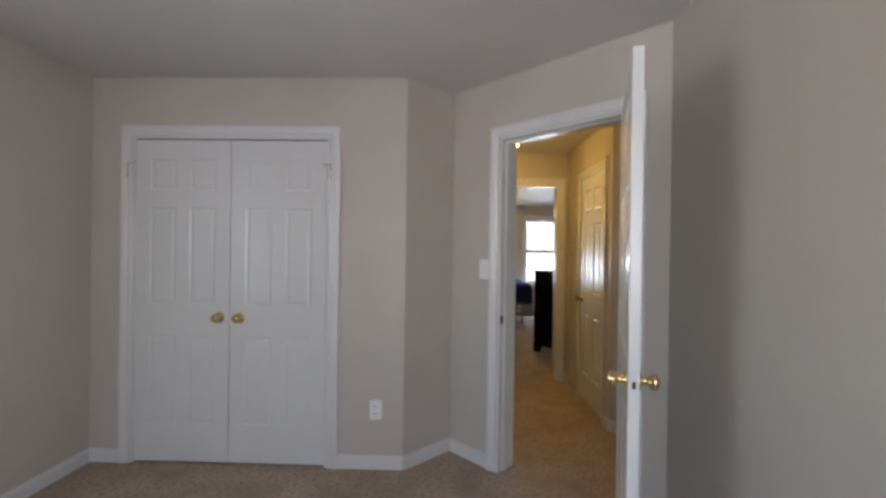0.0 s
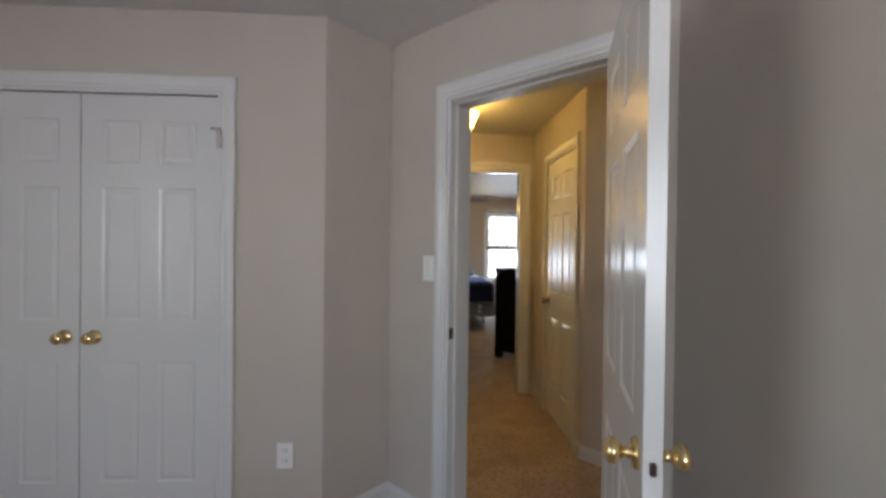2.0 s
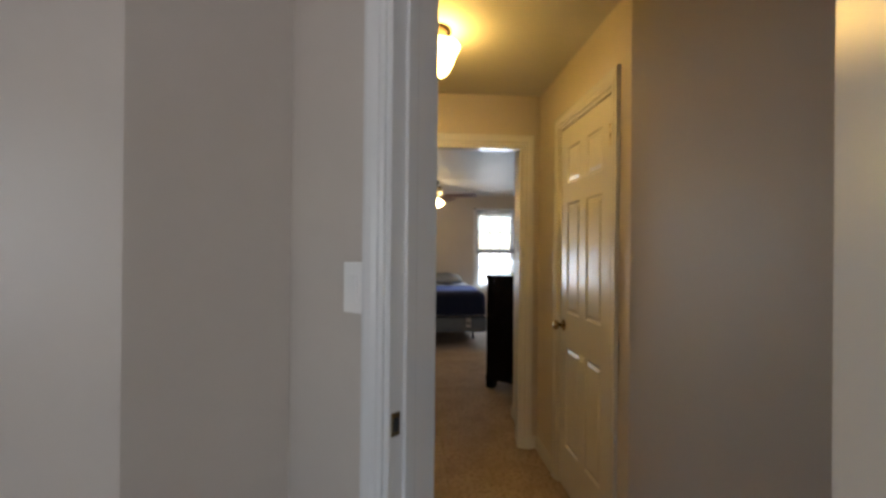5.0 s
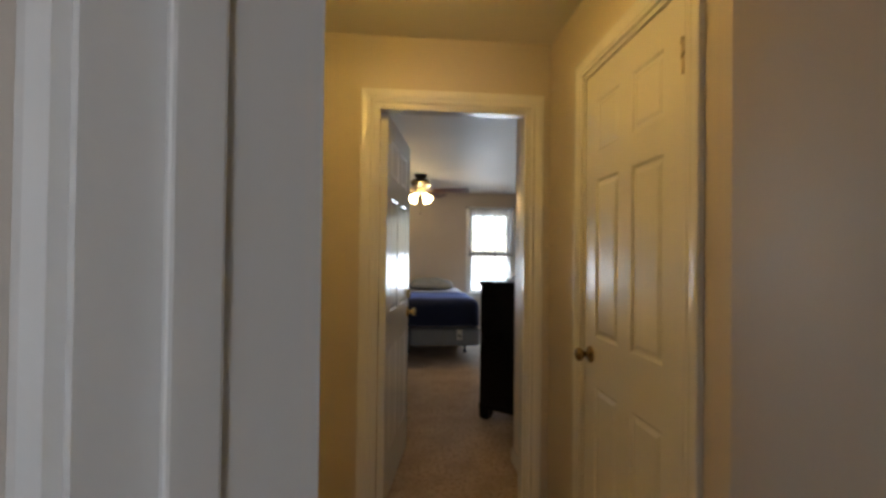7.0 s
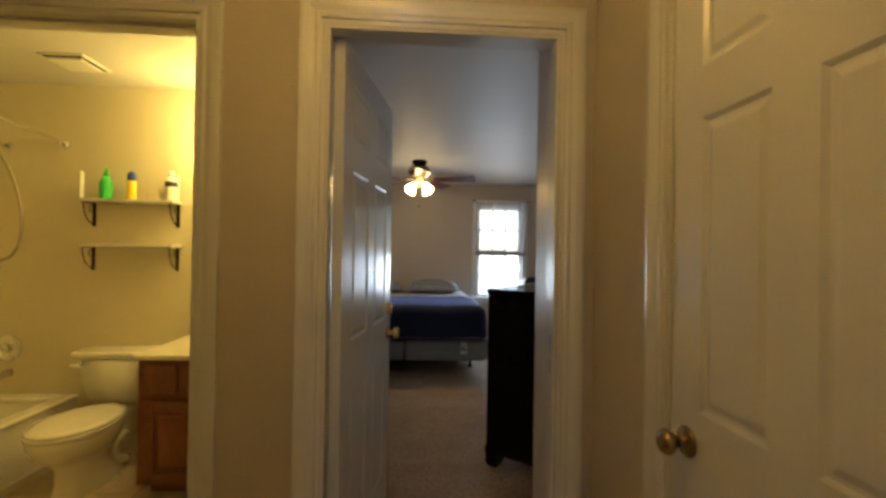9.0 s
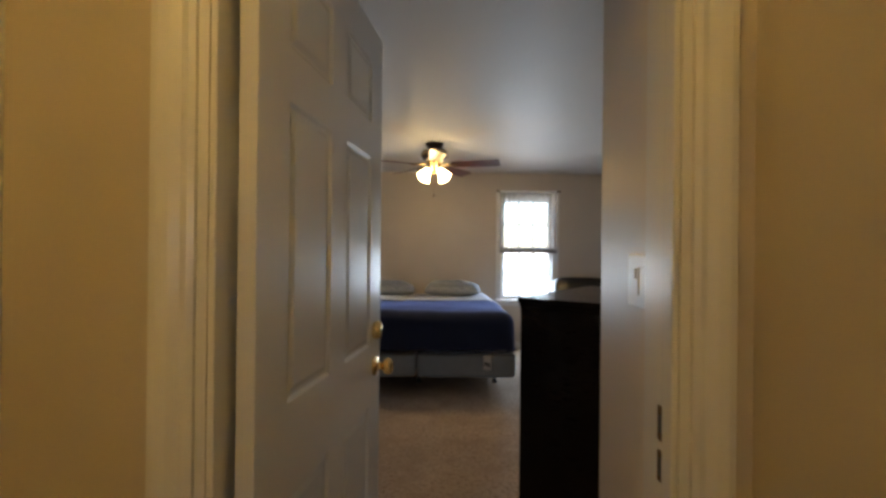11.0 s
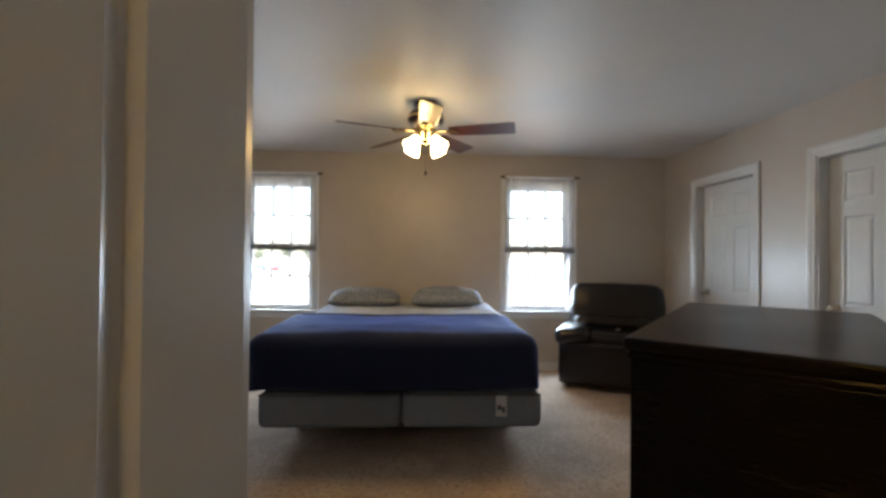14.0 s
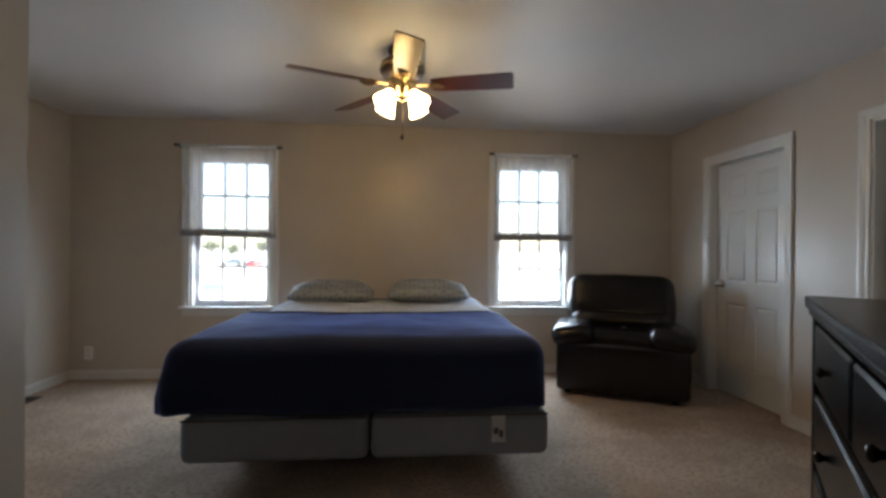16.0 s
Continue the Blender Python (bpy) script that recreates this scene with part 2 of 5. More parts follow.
def tube(points, radius, seg=10, bm=None):
    bm = bm or bmesh.new()
    pts = [Vector(p) for p in points]
    rings = []
    for i, p in enumerate(pts):
        d = (pts[min(i + 1, len(pts) - 1)] - pts[max(i - 1, 0)]).normalized()
        up = Vector((0, 0, 1)) if abs(d.z) < 0.9 else Vector((1, 0, 0))
        u = d.cross(up).normalized()
        v = d.cross(u)
        rings.append([bm.verts.new(p + radius * (math.cos(2 * math.pi * k / seg) * u + math.sin(2 * math.pi * k / seg) * v)) for k in range(seg)])
    for a, b in zip(rings, rings[1:]):
        for k in range(seg):
            bm.faces.new((a[k], a[(k + 1) % seg], b[(k + 1) % seg], b[k]))
    bm.faces.new(rings[0][::-1])
    bm.faces.new(rings[-1])
    return bm


def along(p, q):
    """The pose whose x axis runs from p to q on the floor plan."""
    d = Vector((q[0] - p[0], q[1] - p[1]))
    return pose(p[0], p[1], 0, 0, 0, math.degrees(math.atan2(d.y, d.x))), d.length


def wall(name, p, q, thick, height, material=None, openings=(), label="greige painted plaster wall", base=0.0):
    """A wall from p to q, whose face lies on that line and whose body lies to the line's left. Openings: (from, to, sill, head)."""
    m, length = along(p, q)
    bm = bmesh.new()
    at = 0.0
    for s0, s1, z0, z1 in sorted(openings):
        if s0 > at:
            box(bm, at, 0, base, s0, thick, height)
        if z0 > base:
            box(bm, s0, 0, base, s1, thick, z0)
        box(bm, s0, 0, z1, s1, thick, height)
        at = s1
    if at < length:
        box(bm, at, 0, base, length, thick, height)
    bmesh.ops.remove_doubles(bm, verts=bm.verts, dist=0.0001)
    ob = link_mesh(name, bm, material or PAINT)
    ob.matrix_basis = m
    return tagged(ob, label, "wall", kind="structure")


BASE_PROFILE = [(0.0, 0.0), (-0.013, 0.0), (-0.013, 0.062), (-0.009, 0.072), (-0.006, 0.083), (0.0, 0.083)]


def baseboard(p, q):
    m, length = along(p, q)
    bm = bmesh.new()
    rows = [[bm.verts.new((x, y, z + 0.002)) for y, z in BASE_PROFILE] for x in (0.0, length)]
    k = len(BASE_PROFILE)
    for i in range(k):
        bm.faces.new((rows[0][i], rows[0][(i + 1) % k], rows[1][(i + 1) % k], rows[1][i]))
    bm.faces.new(rows[0][::-1])
    bm.faces.new(rows[1])
    ob = link_mesh("baseboard", bm, TRIM)
    ob.matrix_basis = m
    return tagged(ob, "white painted wooden baseboard along the wall", "baseboard", kind="structure")


CASING_PROFILE = [(0.004, 0.0), (0.004, 0.009), (0.014, 0.012), (0.025, 0.010), (0.041, 0.015), (0.058, 0.017), (0.069, 0.016), (0.071, 0.012), (0.071, 0.0)]


def casing_mesh(s0, s1, z0, h, y, out, closed=False):
    """A moulded frame round an opening; out is -1 or 1 along y, the side it stands proud on."""
    bm = bmesh.new()
    rows = []
    for u, v in CASING_PROFILE:
        yy = y + out * v
        if closed:
            pts = ((s0 - u, yy, z0 - u), (s0 - u, yy, h + u), (s1 + u, yy, h + u), (s1 + u, yy, z0 - u))
        else:
            pts = ((s0 - u, yy, z0), (s0 - u, yy, h + u), (s1 + u, yy, h + u), (s1 + u, yy, z0))
        rows.append([bm.verts.new(p) for p in pts])
    n = 4 if closed else 3
    for a, b in zip(rows, rows[1:] + rows[:1]):
        for k in range(n):
            bm.faces.new((a[k], a[(k + 1) % 4], b[(k + 1) % 4], b[k]))
    if not closed:
        bm.faces.new([r[0] for r in rows])
        bm.faces.new([r[3] for r in rows][::-1])
    return bm


def leaf_mesh(w, h, t=0.035, relief=1.0):
    """A moulded six-panel leaf: x from 0 to w, y from 0 to t, z from 0 to h."""
    st, mu = 0.145 * w, 0.125 * w
    pw = (w - 2 * st - mu) / 2
    xs = [0, st, st + pw, st + pw + mu, w - st, w]
    zs = [0, 0.115 * h, 0.395 * h, 0.485 * h, 0.792 * h, 0.842 * h, 0.945 * h, h]
    bm = bmesh.new()
    for y, flip in ((0.0, 1), (t, -1)):
        grid = [[bm.verts.new((x, y, z)) for x in xs] for z in zs]
        panels = []
        for i in range(len(zs) - 1):
            for j in range(len(xs) - 1):
                q = (grid[i][j], grid[i][j + 1], grid[i + 1][j + 1], grid[i + 1][j])
                f = bm.faces.new(q if flip > 0 else q[::-1])
                if j in (1, 3) and i in (1, 3, 5):
                    panels.append(f)
        for f in panels:
            f.normal_update()
            bmesh.ops.inset_region(bm, faces=[f], thickness=0.006, depth=0.0)
            bmesh.ops.inset_region(bm, faces=[f], thickness=0.012, depth=-0.007 * relief)
            bmesh.ops.inset_region(bm, faces=[f], thickness=0.010, depth=0.0)
            bmesh.ops.inset_region(bm, faces=[f], thickness=0.020, depth=0.0052 * relief)
    for a, b in (((0, 0), (w, 0)), ((w, 0), (w, h)), ((w, h), (0, h)), ((0, h), (0, 0))):
        vs = [bm.verts.new((a[0], 0, a[1])), bm.verts.new((b[0], 0, b[1])), bm.verts.new((b[0], t, b[1])), bm.verts.new((a[0], t, a[1]))]
        bm.faces.new(vs)
    bmesh.ops.remove_doubles(bm, verts=bm.verts, dist=0.0002)
    return bm


KNOB = [(0.0, 0.0), (0.032, 0.0), (0.033, 0.004), (0.030, 0.008), (0.014, 0.011), (0.011, 0.018), (0.012, 0.028), (0.020, 0.034), (0.0265, 0.043), (0.027, 0.050), (0.023, 0.058), (0.013, 0.063), (0.0, 0.064)]


def knob(parent, x, y, z, out, material):
    return part("knob", lathe([(max(r, 0.0005), out * h) for r, h in KNOB], 20, "y"), material, parent, "round metal door knob", True, pose(x, y, z))


def hinge(parent, x, y, z, out, material=None):
    bm = boxes((-0.016, -0.0015, -0.045, 0.016, 0.0015, 0.045))
    lathe([(0.006, -0.048), (0.006, 0.048)], 10, "z", bm, pose(0, out * 0.006, 0))
    return part("hinge", bm, material or NICKEL, parent, "painted butt hinge" if material else "metal butt hinge", m=pose(x, y, z))


def door(name, p, q, thick, s0, s1, label, leafs=(), height=2.03, casings=(-1, 1), strike=None, stop_y=None, dead_strike=False, knob_z=0.90, relief=1.0):
    """A door in the opening s0..s1 of the wall p-q. leafs: (hinge side, pivot y, degrees, shift, knob metal, sides, deadbolt, width, hinge face)."""
    m, _ = along(p, q)
    d = thing(name, label, "door", m, kind="structure")
    jt = 0.018
    part("jamb", boxes((s0, -0.001, 0, s0 + jt, thick + 0.001, height - jt), (s1 - jt, -0.001, 0, s1, thick + 0.001, height - jt), (s0, -0.001, height - jt, s1, thick + 0.001, height)), TRIM, d)
    if stop_y is not None:
        part("door_stop", boxes((s0 + jt, stop_y, 0, s0 + jt + 0.011, stop_y + 0.034, height - jt - 0.011, 0.003), (s1 - jt - 0.011, stop_y, 0, s1 - jt, stop_y + 0.034, height - jt - 0.011, 0.003), (s0 + jt, stop_y, height - jt - 0.011, s1 - jt, stop_y + 0.034, height - jt, 0.003)), TRIM, d)
    for c in casings:
        part("casing", casing_mesh(s0 + 0.006, s1 - 0.006, 0.0, height - 0.006, -0.001 if c < 0 else thick + 0.001, c), TRIM, d)
    for side, pivot_y, degrees, shift, metal, sides, dead, width, stop in leafs:
        h = height - jt - 0.022
        ob = part("leaf", leaf_mesh(width, h, relief=relief), TRIM, d, "white six-panel leaf", m=pose(s0 + jt + 0.003 if side < 0 else s1 - jt - 0.003, pivot_y, 0.014, 0, 0, degrees) @ pose(0, shift, 0))
        # the leaf lies along +x from its hinge; knobs near the free edge
        if metal:
            for sd in sides:
                knob(ob, width - 0.062, 0.0 if sd < 0 else 0.035, knob_z, sd, metal)
        if dead:
            for sd in sides:
                part("deadbolt", lathe([(0.0005, 0.0), (0.030, 0.0), (0.030, sd * 0.010), (0.024, sd * 0.022), (0.0005, sd * 0.024)], 20, "y"), BRASS, ob, "brass deadbolt", True, pose(width - 0.062, 0.0 if sd < 0 else 0.035, knob_z + 0.118))
        if metal:
            part("latch_plate", boxes((width - 0.001, 0.006, knob_z - 0.03, width + 0.0015, 0.029, knob_z + 0.03)), TRIM, ob, "painted latch plate")
            part("latch_bolt", boxes((width, 0.012, knob_z - 0.012, width + 0.010, 0.023, knob_z + 0.012, 0.002)), BRONZE, ob, "dark latch bolt")
        if stop:
            for hz in (1.82,) if stop == 3 else (0.20, 1.02, 1.82):
                hinge(ob, 0.0, 0.0 if abs(stop) == 2 and stop < 0 or stop == -1 else 0.035, hz, 1 if stop > 0 else -1, TRIM if abs(stop) == 2 or (stop == 3 and hz < 1.5) else (BRASS if metal == BRASS else None))
    if strike:
        sx, sy, sgn = strike
        part("strike_plate", boxes((sx, sy - 0.013, 0.905, sx + sgn * 0.0025, sy + 0.013, 0.958)), ANTIQUE, d, "brass strike plate")
        if dead_strike:
            part("strike_plate", boxes((sx, sy - 0.013, 0.975, sx + sgn * 0.0025, sy + 0.013, 1.035)), ANTIQUE, d, "brass deadbolt strike plate")
            part("strike_hole", boxes((sx + sgn * 0.002, sy - 0.008, 0.99, sx + sgn * 0.0035, sy + 0.008, 1.02)), SLOT, d)
        part("strike_hole", boxes((sx + sgn * 0.002, sy - 0.008, 0.915, sx + sgn * 0.0035, sy + 0.008, 0.946)), SLOT, d)
    return d


def switch_plate(m, gangs, label):
    w = 0.074 if gangs == 1 else 0.136
    t = thing("light_switch", label, "light switch", m)
    part("cover_plate", boxes((-w / 2, -0.006, -0.062, w / 2, 0.0, 0.062, 0.003)), PLASTIC, t)
    for k in range(gangs):
        x = (k - (gangs - 1) / 2) * 0.046
        bm = bmesh.new()
        box(bm, x - 0.0165, -0.0085, -0.033, x + 0.0165, -0.005, 0.033, 0.001, 1)
        part("rocker", bm, PLASTIC, t)
        if gangs == 2 and k == 0:
            part("slider", boxes((x - 0.006, -0.0125, 0.006, x + 0.006, -0.0086, 0.028, 0.001)), PLASTIC, t)
    return t


def outlet(m, label):
    t = thing("wall_outlet", label, "outlet", m)
    part("cover_plate", boxes((-0.037, -0.006, -0.060, 0.037, 0.0, 0.060, 0.003)), PLASTIC, t)
    for z in (-0.022, 0.022):
        part("receptacle", boxes((-0.017, -0.0085, z - 0.014, 0.017, -0.005, z + 0.014, 0.003)), PLASTIC, t)
        part("slots", boxes((-0.009, -0.0092, z - 0.005, -0.006, -0.008, z + 0.007), (0.006, -0.0092, z - 0.005, 0.009, -0.008, z + 0.007)), SLOT, t)
    return t


# ---- large structure ----
H1, HH, HM, HB = 2.40, 2.37, 2.335, 2.33
T = 0.12


def slab(name, poly, z0, z1, material, label, category):
    bm = bmesh.new()
    lo = [bm.verts.new((x, y, z0)) for x, y in poly]
    hi = [bm.verts.new((x, y, z1)) for x, y in poly]
    bm.faces.new(lo[::-1])
    bm.faces.new(hi)
    for k in range(len(poly)):
        bm.faces.new((lo[k], lo[(k + 1) % len(poly)], hi[(k + 1) % len(poly)], hi[k]))
    return tagged(link_mesh(name, bm, material), label, category, kind="structure")


CORNER = (0.367, 3.303)                     # where the splayed closet side meets the entry wall
ENTRY_END = (1.355, 2.315)                  # entry wall meets the room's side wall
slab("floor", [(-2.1, -1.7), (4.1, -1.7), (4.1, 10.5), (-2.1, 10.5)], -0.12, 0.0, CARPET, "beige cut-pile carpet floor with worn darker tracks", "floor")
slab("ceiling", [(-2.1, -1.7), (1.6, -1.7), (1.6, 2.24), (0.44, 3.40), (-0.02, 3.10), (-2.1, 3.10)], H1, H1 + 0.1, CEIL, "white painted bedroom ceiling", "ceiling")
slab("ceiling", [(-1.75, 3.72), (0.04, 3.72), (2.75, 1.0), (3.6, 1.85), (1.66, 3.78), (1.66, 5.03), (-1.75, 5.03)], HH, HH + 0.1, CEIL, "white painted hall ceiling", "ceiling")
slab("ceiling", [(-2.05, 5.03), (0.50, 5.03), (0.50, 6.58), (-2.05, 6.58)], HB, HB + 0.1, CEIL, "white painted bathroom ceiling", "ceiling")
slab("ceiling", [(0.50, 5.03), (4.0, 5.03), (4.0, 10.36), (-2.05, 10.36), (-2.05, 6.58), (0.50, 6.58)], HM, HM + 0.1, CEIL, "white satin painted bedroom ceiling", "ceiling")

# unseen slab, added only to block sky light leaking into the closets
slab("roof", [(-2.2, -1.8), (4.3, -1.8), (4.3, 10.5), (-2.2, 10.5)], 2.53, 2.65, CEIL, "unseen slab added to keep sky light out of the closets", "roof")
# unseen walls added under that slab to shut out daylight from the sides
wall("light_block_east", (4.10, 10.5), (4.10, -1.62), 0.15, 2.53)
wall("light_block_south", (4.10, -1.62), (1.475, -1.62), 0.12, 2.53)

# first bedroom
LX = -1.885
W1 = ((LX, -1.5), (LX, 3.13))
wall("wall_west", W1[0], W1[1], T, H1, openings=[(1.80, 3.00, 0.75, 2.05)])
SW = ((1.475, -1.5), (LX - T, -1.5))
wall("wall_south", SW[0], SW[1], T, H1, openings=[(0.135, 1.335, 0.75, 2.05)])
wall("wall_east", (1.355, 2.31), (1.355, -1.5), T, H1)
CL = ((LX, 3.012), (0.085, 3.012))
CO = (0.258, 1.500)
wall("closet_wall", CL[0], CL[1], T, H1, openings=[(CO[0], CO[1], 0.0, 2.04)])
wall("wall_splay", (0.085, 3.012), CORNER, 0.10, H1)
E0 = (CORNER[0] - 0.28284, CORNER[1] + 0.28284)
E1 = (3.0, CORNER[0] + CORNER[1] - 3.0)
EO = (0.803, 1.624)
ET = 0.152
wall("entry_wall", E0, E1, ET, H1, openings=[(EO[0], EO[1], 0.0, 2.045)])
wall("closet_side_wall", (LX, 3.72), (LX, 3.14), T, H1)

# hall
wall("wall_hall_south", (0.20, 3.72), (-1.75, 3.72), T, HH)
wall("wall_hall_west", (-1.65, 3.72), (-1.65, 4.97), T, HH)
MW = ((-2.0, 4.97), (1.70, 4.97))
BO = (1.520, 2.322)
MO = (2.684, 3.469)
wall("wall_hall_north", MW[0], MW[1], T, HH, openings=[(BO[0], BO[1], 0.0, 2.035), (MO[0], MO[1], 0.0, 2.04)])
HW = ((1.57, 4.97), (1.57, 3.70))
HO = (4.97 - 4.548, 4.97 - 3.857)
wall("wall_hall_east", HW[0], HW[1], T, HH, openings=[(HO[0], HO[1], 0.0, 2.04)])
wall("wall_hall_splay", (1.57, 3.70), (3.30, 1.97), T, HH)
wall("wall_hall_end", (3.30, 1.97), (2.55, 1.22), T, HH)
wall("closet_back_wall", (1.95, 4.97), (1.95, 3.6), 0.1, HH)

# bathroom
wall("bath_wall_west", (-1.86, 5.09), (-1.86, 6.53), T, HB, BATH_PAINT, label="cream painted bathroom wall")
wall("bath_wall_north", (-1.98, 6.53), (0.495, 6.53), 0.06, HB + 0.03, BATH_PAINT, label="cream painted bathroom wall")
wall("bath_wall_east", (0.44, 6.53), (0.44, 5.09), 0.055, HB, BATH_PAINT, label="cream painted bathroom wall")

# second bedroom
wall("passage_wall_west", (0.5625, 5.09), (0.5625, 6.65), 0.065, HM)
wall("bath_back_wall", (0.4975, 6.65), (-2.0, 6.65), 0.055, HM)
wall("passage_wall_east", (1.54, 5.553), (1.54, 5.09), 0.10, HM)
wall("wall_dresser_splay", (2.59, 6.83), (1.54, 5.553), 0.10, HM)
wall("wall_south_east", (3.87, 6.83), (2.59, 6.83), 0.10, HM)
RX = 3.70
RW = ((RX, 10.26), (RX, 6.83))
C1 = (10.26 - 9.705, 10.26 - 8.918)
C2 = (10.26 - 8.345, 10.26 - 7.585)
wall("wall_east_bedroom", RW[0], RW[1], T, HM, openings=[(C1[0], C1[1], 0.0, 1.95), (C2[0], C2[1], 0.0, 1.95)])
wall("closet_back", (3.96, 10.26), (3.96, 6.83), 0.08, HM)
FY = 10.26
FW = ((-2.0, FY), (3.90, FY))
WL, WR, WHALF, WZ0, WZ1 = -0.498, 2.288, 0.357, 0.645, 2.02
wall("wall_north_bedroom", FW[0], FW[1], 0.15, HM, openings=[(c + 2.0 - WHALF, c + 2.0 + WHALF, WZ0, WZ1) for c in (WL, WR)])
LW = -1.865
wall("wall_west_bedroom", (LW, 6.60), (LW, FY), T, HM)

# doors
closet_label = "white double closet doors with brass knobs, closed"
lw = (CO[1] - CO[0] - 0.036 - 0.012) / 2
door("door_1", CL[0], CL[1], T, CO[0], CO[1], closet_label, casings=(-1,), height=2.04, relief=0.55,
     leafs=[(-1, 0.004, 0.0, 0.0, BRASS, (-1,), False, lw, -2), (1, 0.004, 180.0, -0.035, BRASS, (1,), False, lw, 2)])
door("door_2", E0, E1, ET, EO[0], EO[1], "white six-panel bedroom door, swung wide open", height=2.045, strike=(EO[0] + 0.0181, 0.018, 1), stop_y=0.040, knob_z=0.92,
     leafs=[(1, -0.003, -62.4, -0.035, BRASS, (-1, 1), False, 0.775, 1)])
door("door_3", MW[0], MW[1], T, MO[0], MO[1], "white six-panel bedroom door with deadbolt, standing open", height=2.04, strike=(MO[1] - 0.0181, 0.052, -1), stop_y=0.002, dead_strike=True,
     leafs=[(-1, T - 0.038, 81.0, -0.044, BRASS, (-1, 1), True, 0.780, 0)])
door("door_4", MW[0], MW[1], T, BO[0], BO[1], "white cased bathroom doorway standing open", height=2.035, strike=(BO[0] + 0.0181, T - 0.022, 1), stop_y=T - 0.08)
door("door_5", HW[0], HW[1], T, HO[0], HO[1], "white six-panel hall closet door, closed", height=2.04, casings=(-1,),
     leafs=[(1, 0.004, 180.0, -0.035, ANTIQUE, (1,), False, HO[1] - HO[0] - 0.042, 3)])
door("door_6", RW[0], RW[1], T, C1[0], C1[1], "white six-panel closet door, closed in a deep frame", height=1.95, casings=(-1,),
     leafs=[(1, 0.07, 180.0, -0.035, NICKEL, (1,), False, C1[1] - C1[0] - 0.042, 0)])
door("door_7", RW[0], RW[1], T, C2[0], C2[1], "white six-panel door, closed in a deep frame", height=1.95, casings=(-1,),
     leafs=[(1, 0.07, 180.0, -0.035, NICKEL, (1,), False, C2[1] - C2[0] - 0.042, 0)])

# baseboards
def spot(p, q, s):
    d = (Vector(q) - Vector(p)).normalized()
    return (p[0] + d.x * s, p[1] + d.y * s)


def boards(p, q, gaps=()):
    at, length = 0.0, (Vector(q) - Vector(p)).length
    for s0, s1 in sorted(gaps):
        if s0 - 0.065 > at:
            baseboard(spot(p, q, at), spot(p, q, s0 - 0.065))
        at = s1 + 0.065
    if at < length:
        baseboard(spot(p, q, at), spot(p, q, length))


boards((LX, -1.5), (LX, 3.012))
boards(CL[0], CL[1], [CO])
boards((0.085, 3.012), CORNER)
boards(CORNER, ENTRY_END, [(EO[0] - 0.4, EO[1] - 0.4)])
boards((1.355, 2.315), (1.355, -1.5))
boards((-1.65, 4.97), (1.57, 4.97), [(BO[0] - 0.35, BO[1] - 0.35), (MO[0] - 0.35, MO[1] - 0.35)])
boards(HW[0], HW[1], [HO])
boards((1.57, 3.70), (3.30, 1.97))
boards((0.5625, 5.09), (0.5625, 6.65))
boards((0.5625, 6.65), (LW, 6.65))
boards((1.54, 5.553), (1.54, 5.09))
boards((2.59, 6.83), (1.54, 5.553))
boards(RW[0], RW[1], [C1, C2])
boards((LW, FY), (RX, FY))
boards((LW, 6.65), (LW, FY))

switch_plate(along(CORNER, ENTRY_END)[0] @ pose(0.292, 0, 1.235), 1, "white single rocker light switch beside the entry door")
def closet_latch(x, side):
    t = thing("closet_latch", "small metal angle latch at the closet door's top hinge", "latch", pose(x, 3.012, 1.865), "latches on the closet doors")
    part("arm", boxes((-0.048 if side > 0 else -0.004, -0.024, -0.005, 0.004 if side > 0 else 0.048, -0.018, 0.004, 0.001)), NICKEL, t)
    part("plate", boxes((-0.004, -0.0215, -0.085, 0.004, -0.0165, -0.0055, 0.001)), NICKEL, t)


closet_latch(LX + CO[0] - 0.02, -1)
closet_latch(LX + CO[1] + 0.006, 1)
outlet(pose(-1.70, FY, 0.235), "white wall outlet above the baseboard of the window wall")
outlet(pose(-0.085, 3.012, 0.365), "white duplex wall outlet near the baseboard")
switch_plate(along((1.54, 5.553), (1.54, 5.09))[0] @ pose(0.262, 0, 1.232), 2, "white double rocker light switch on the passage wall")


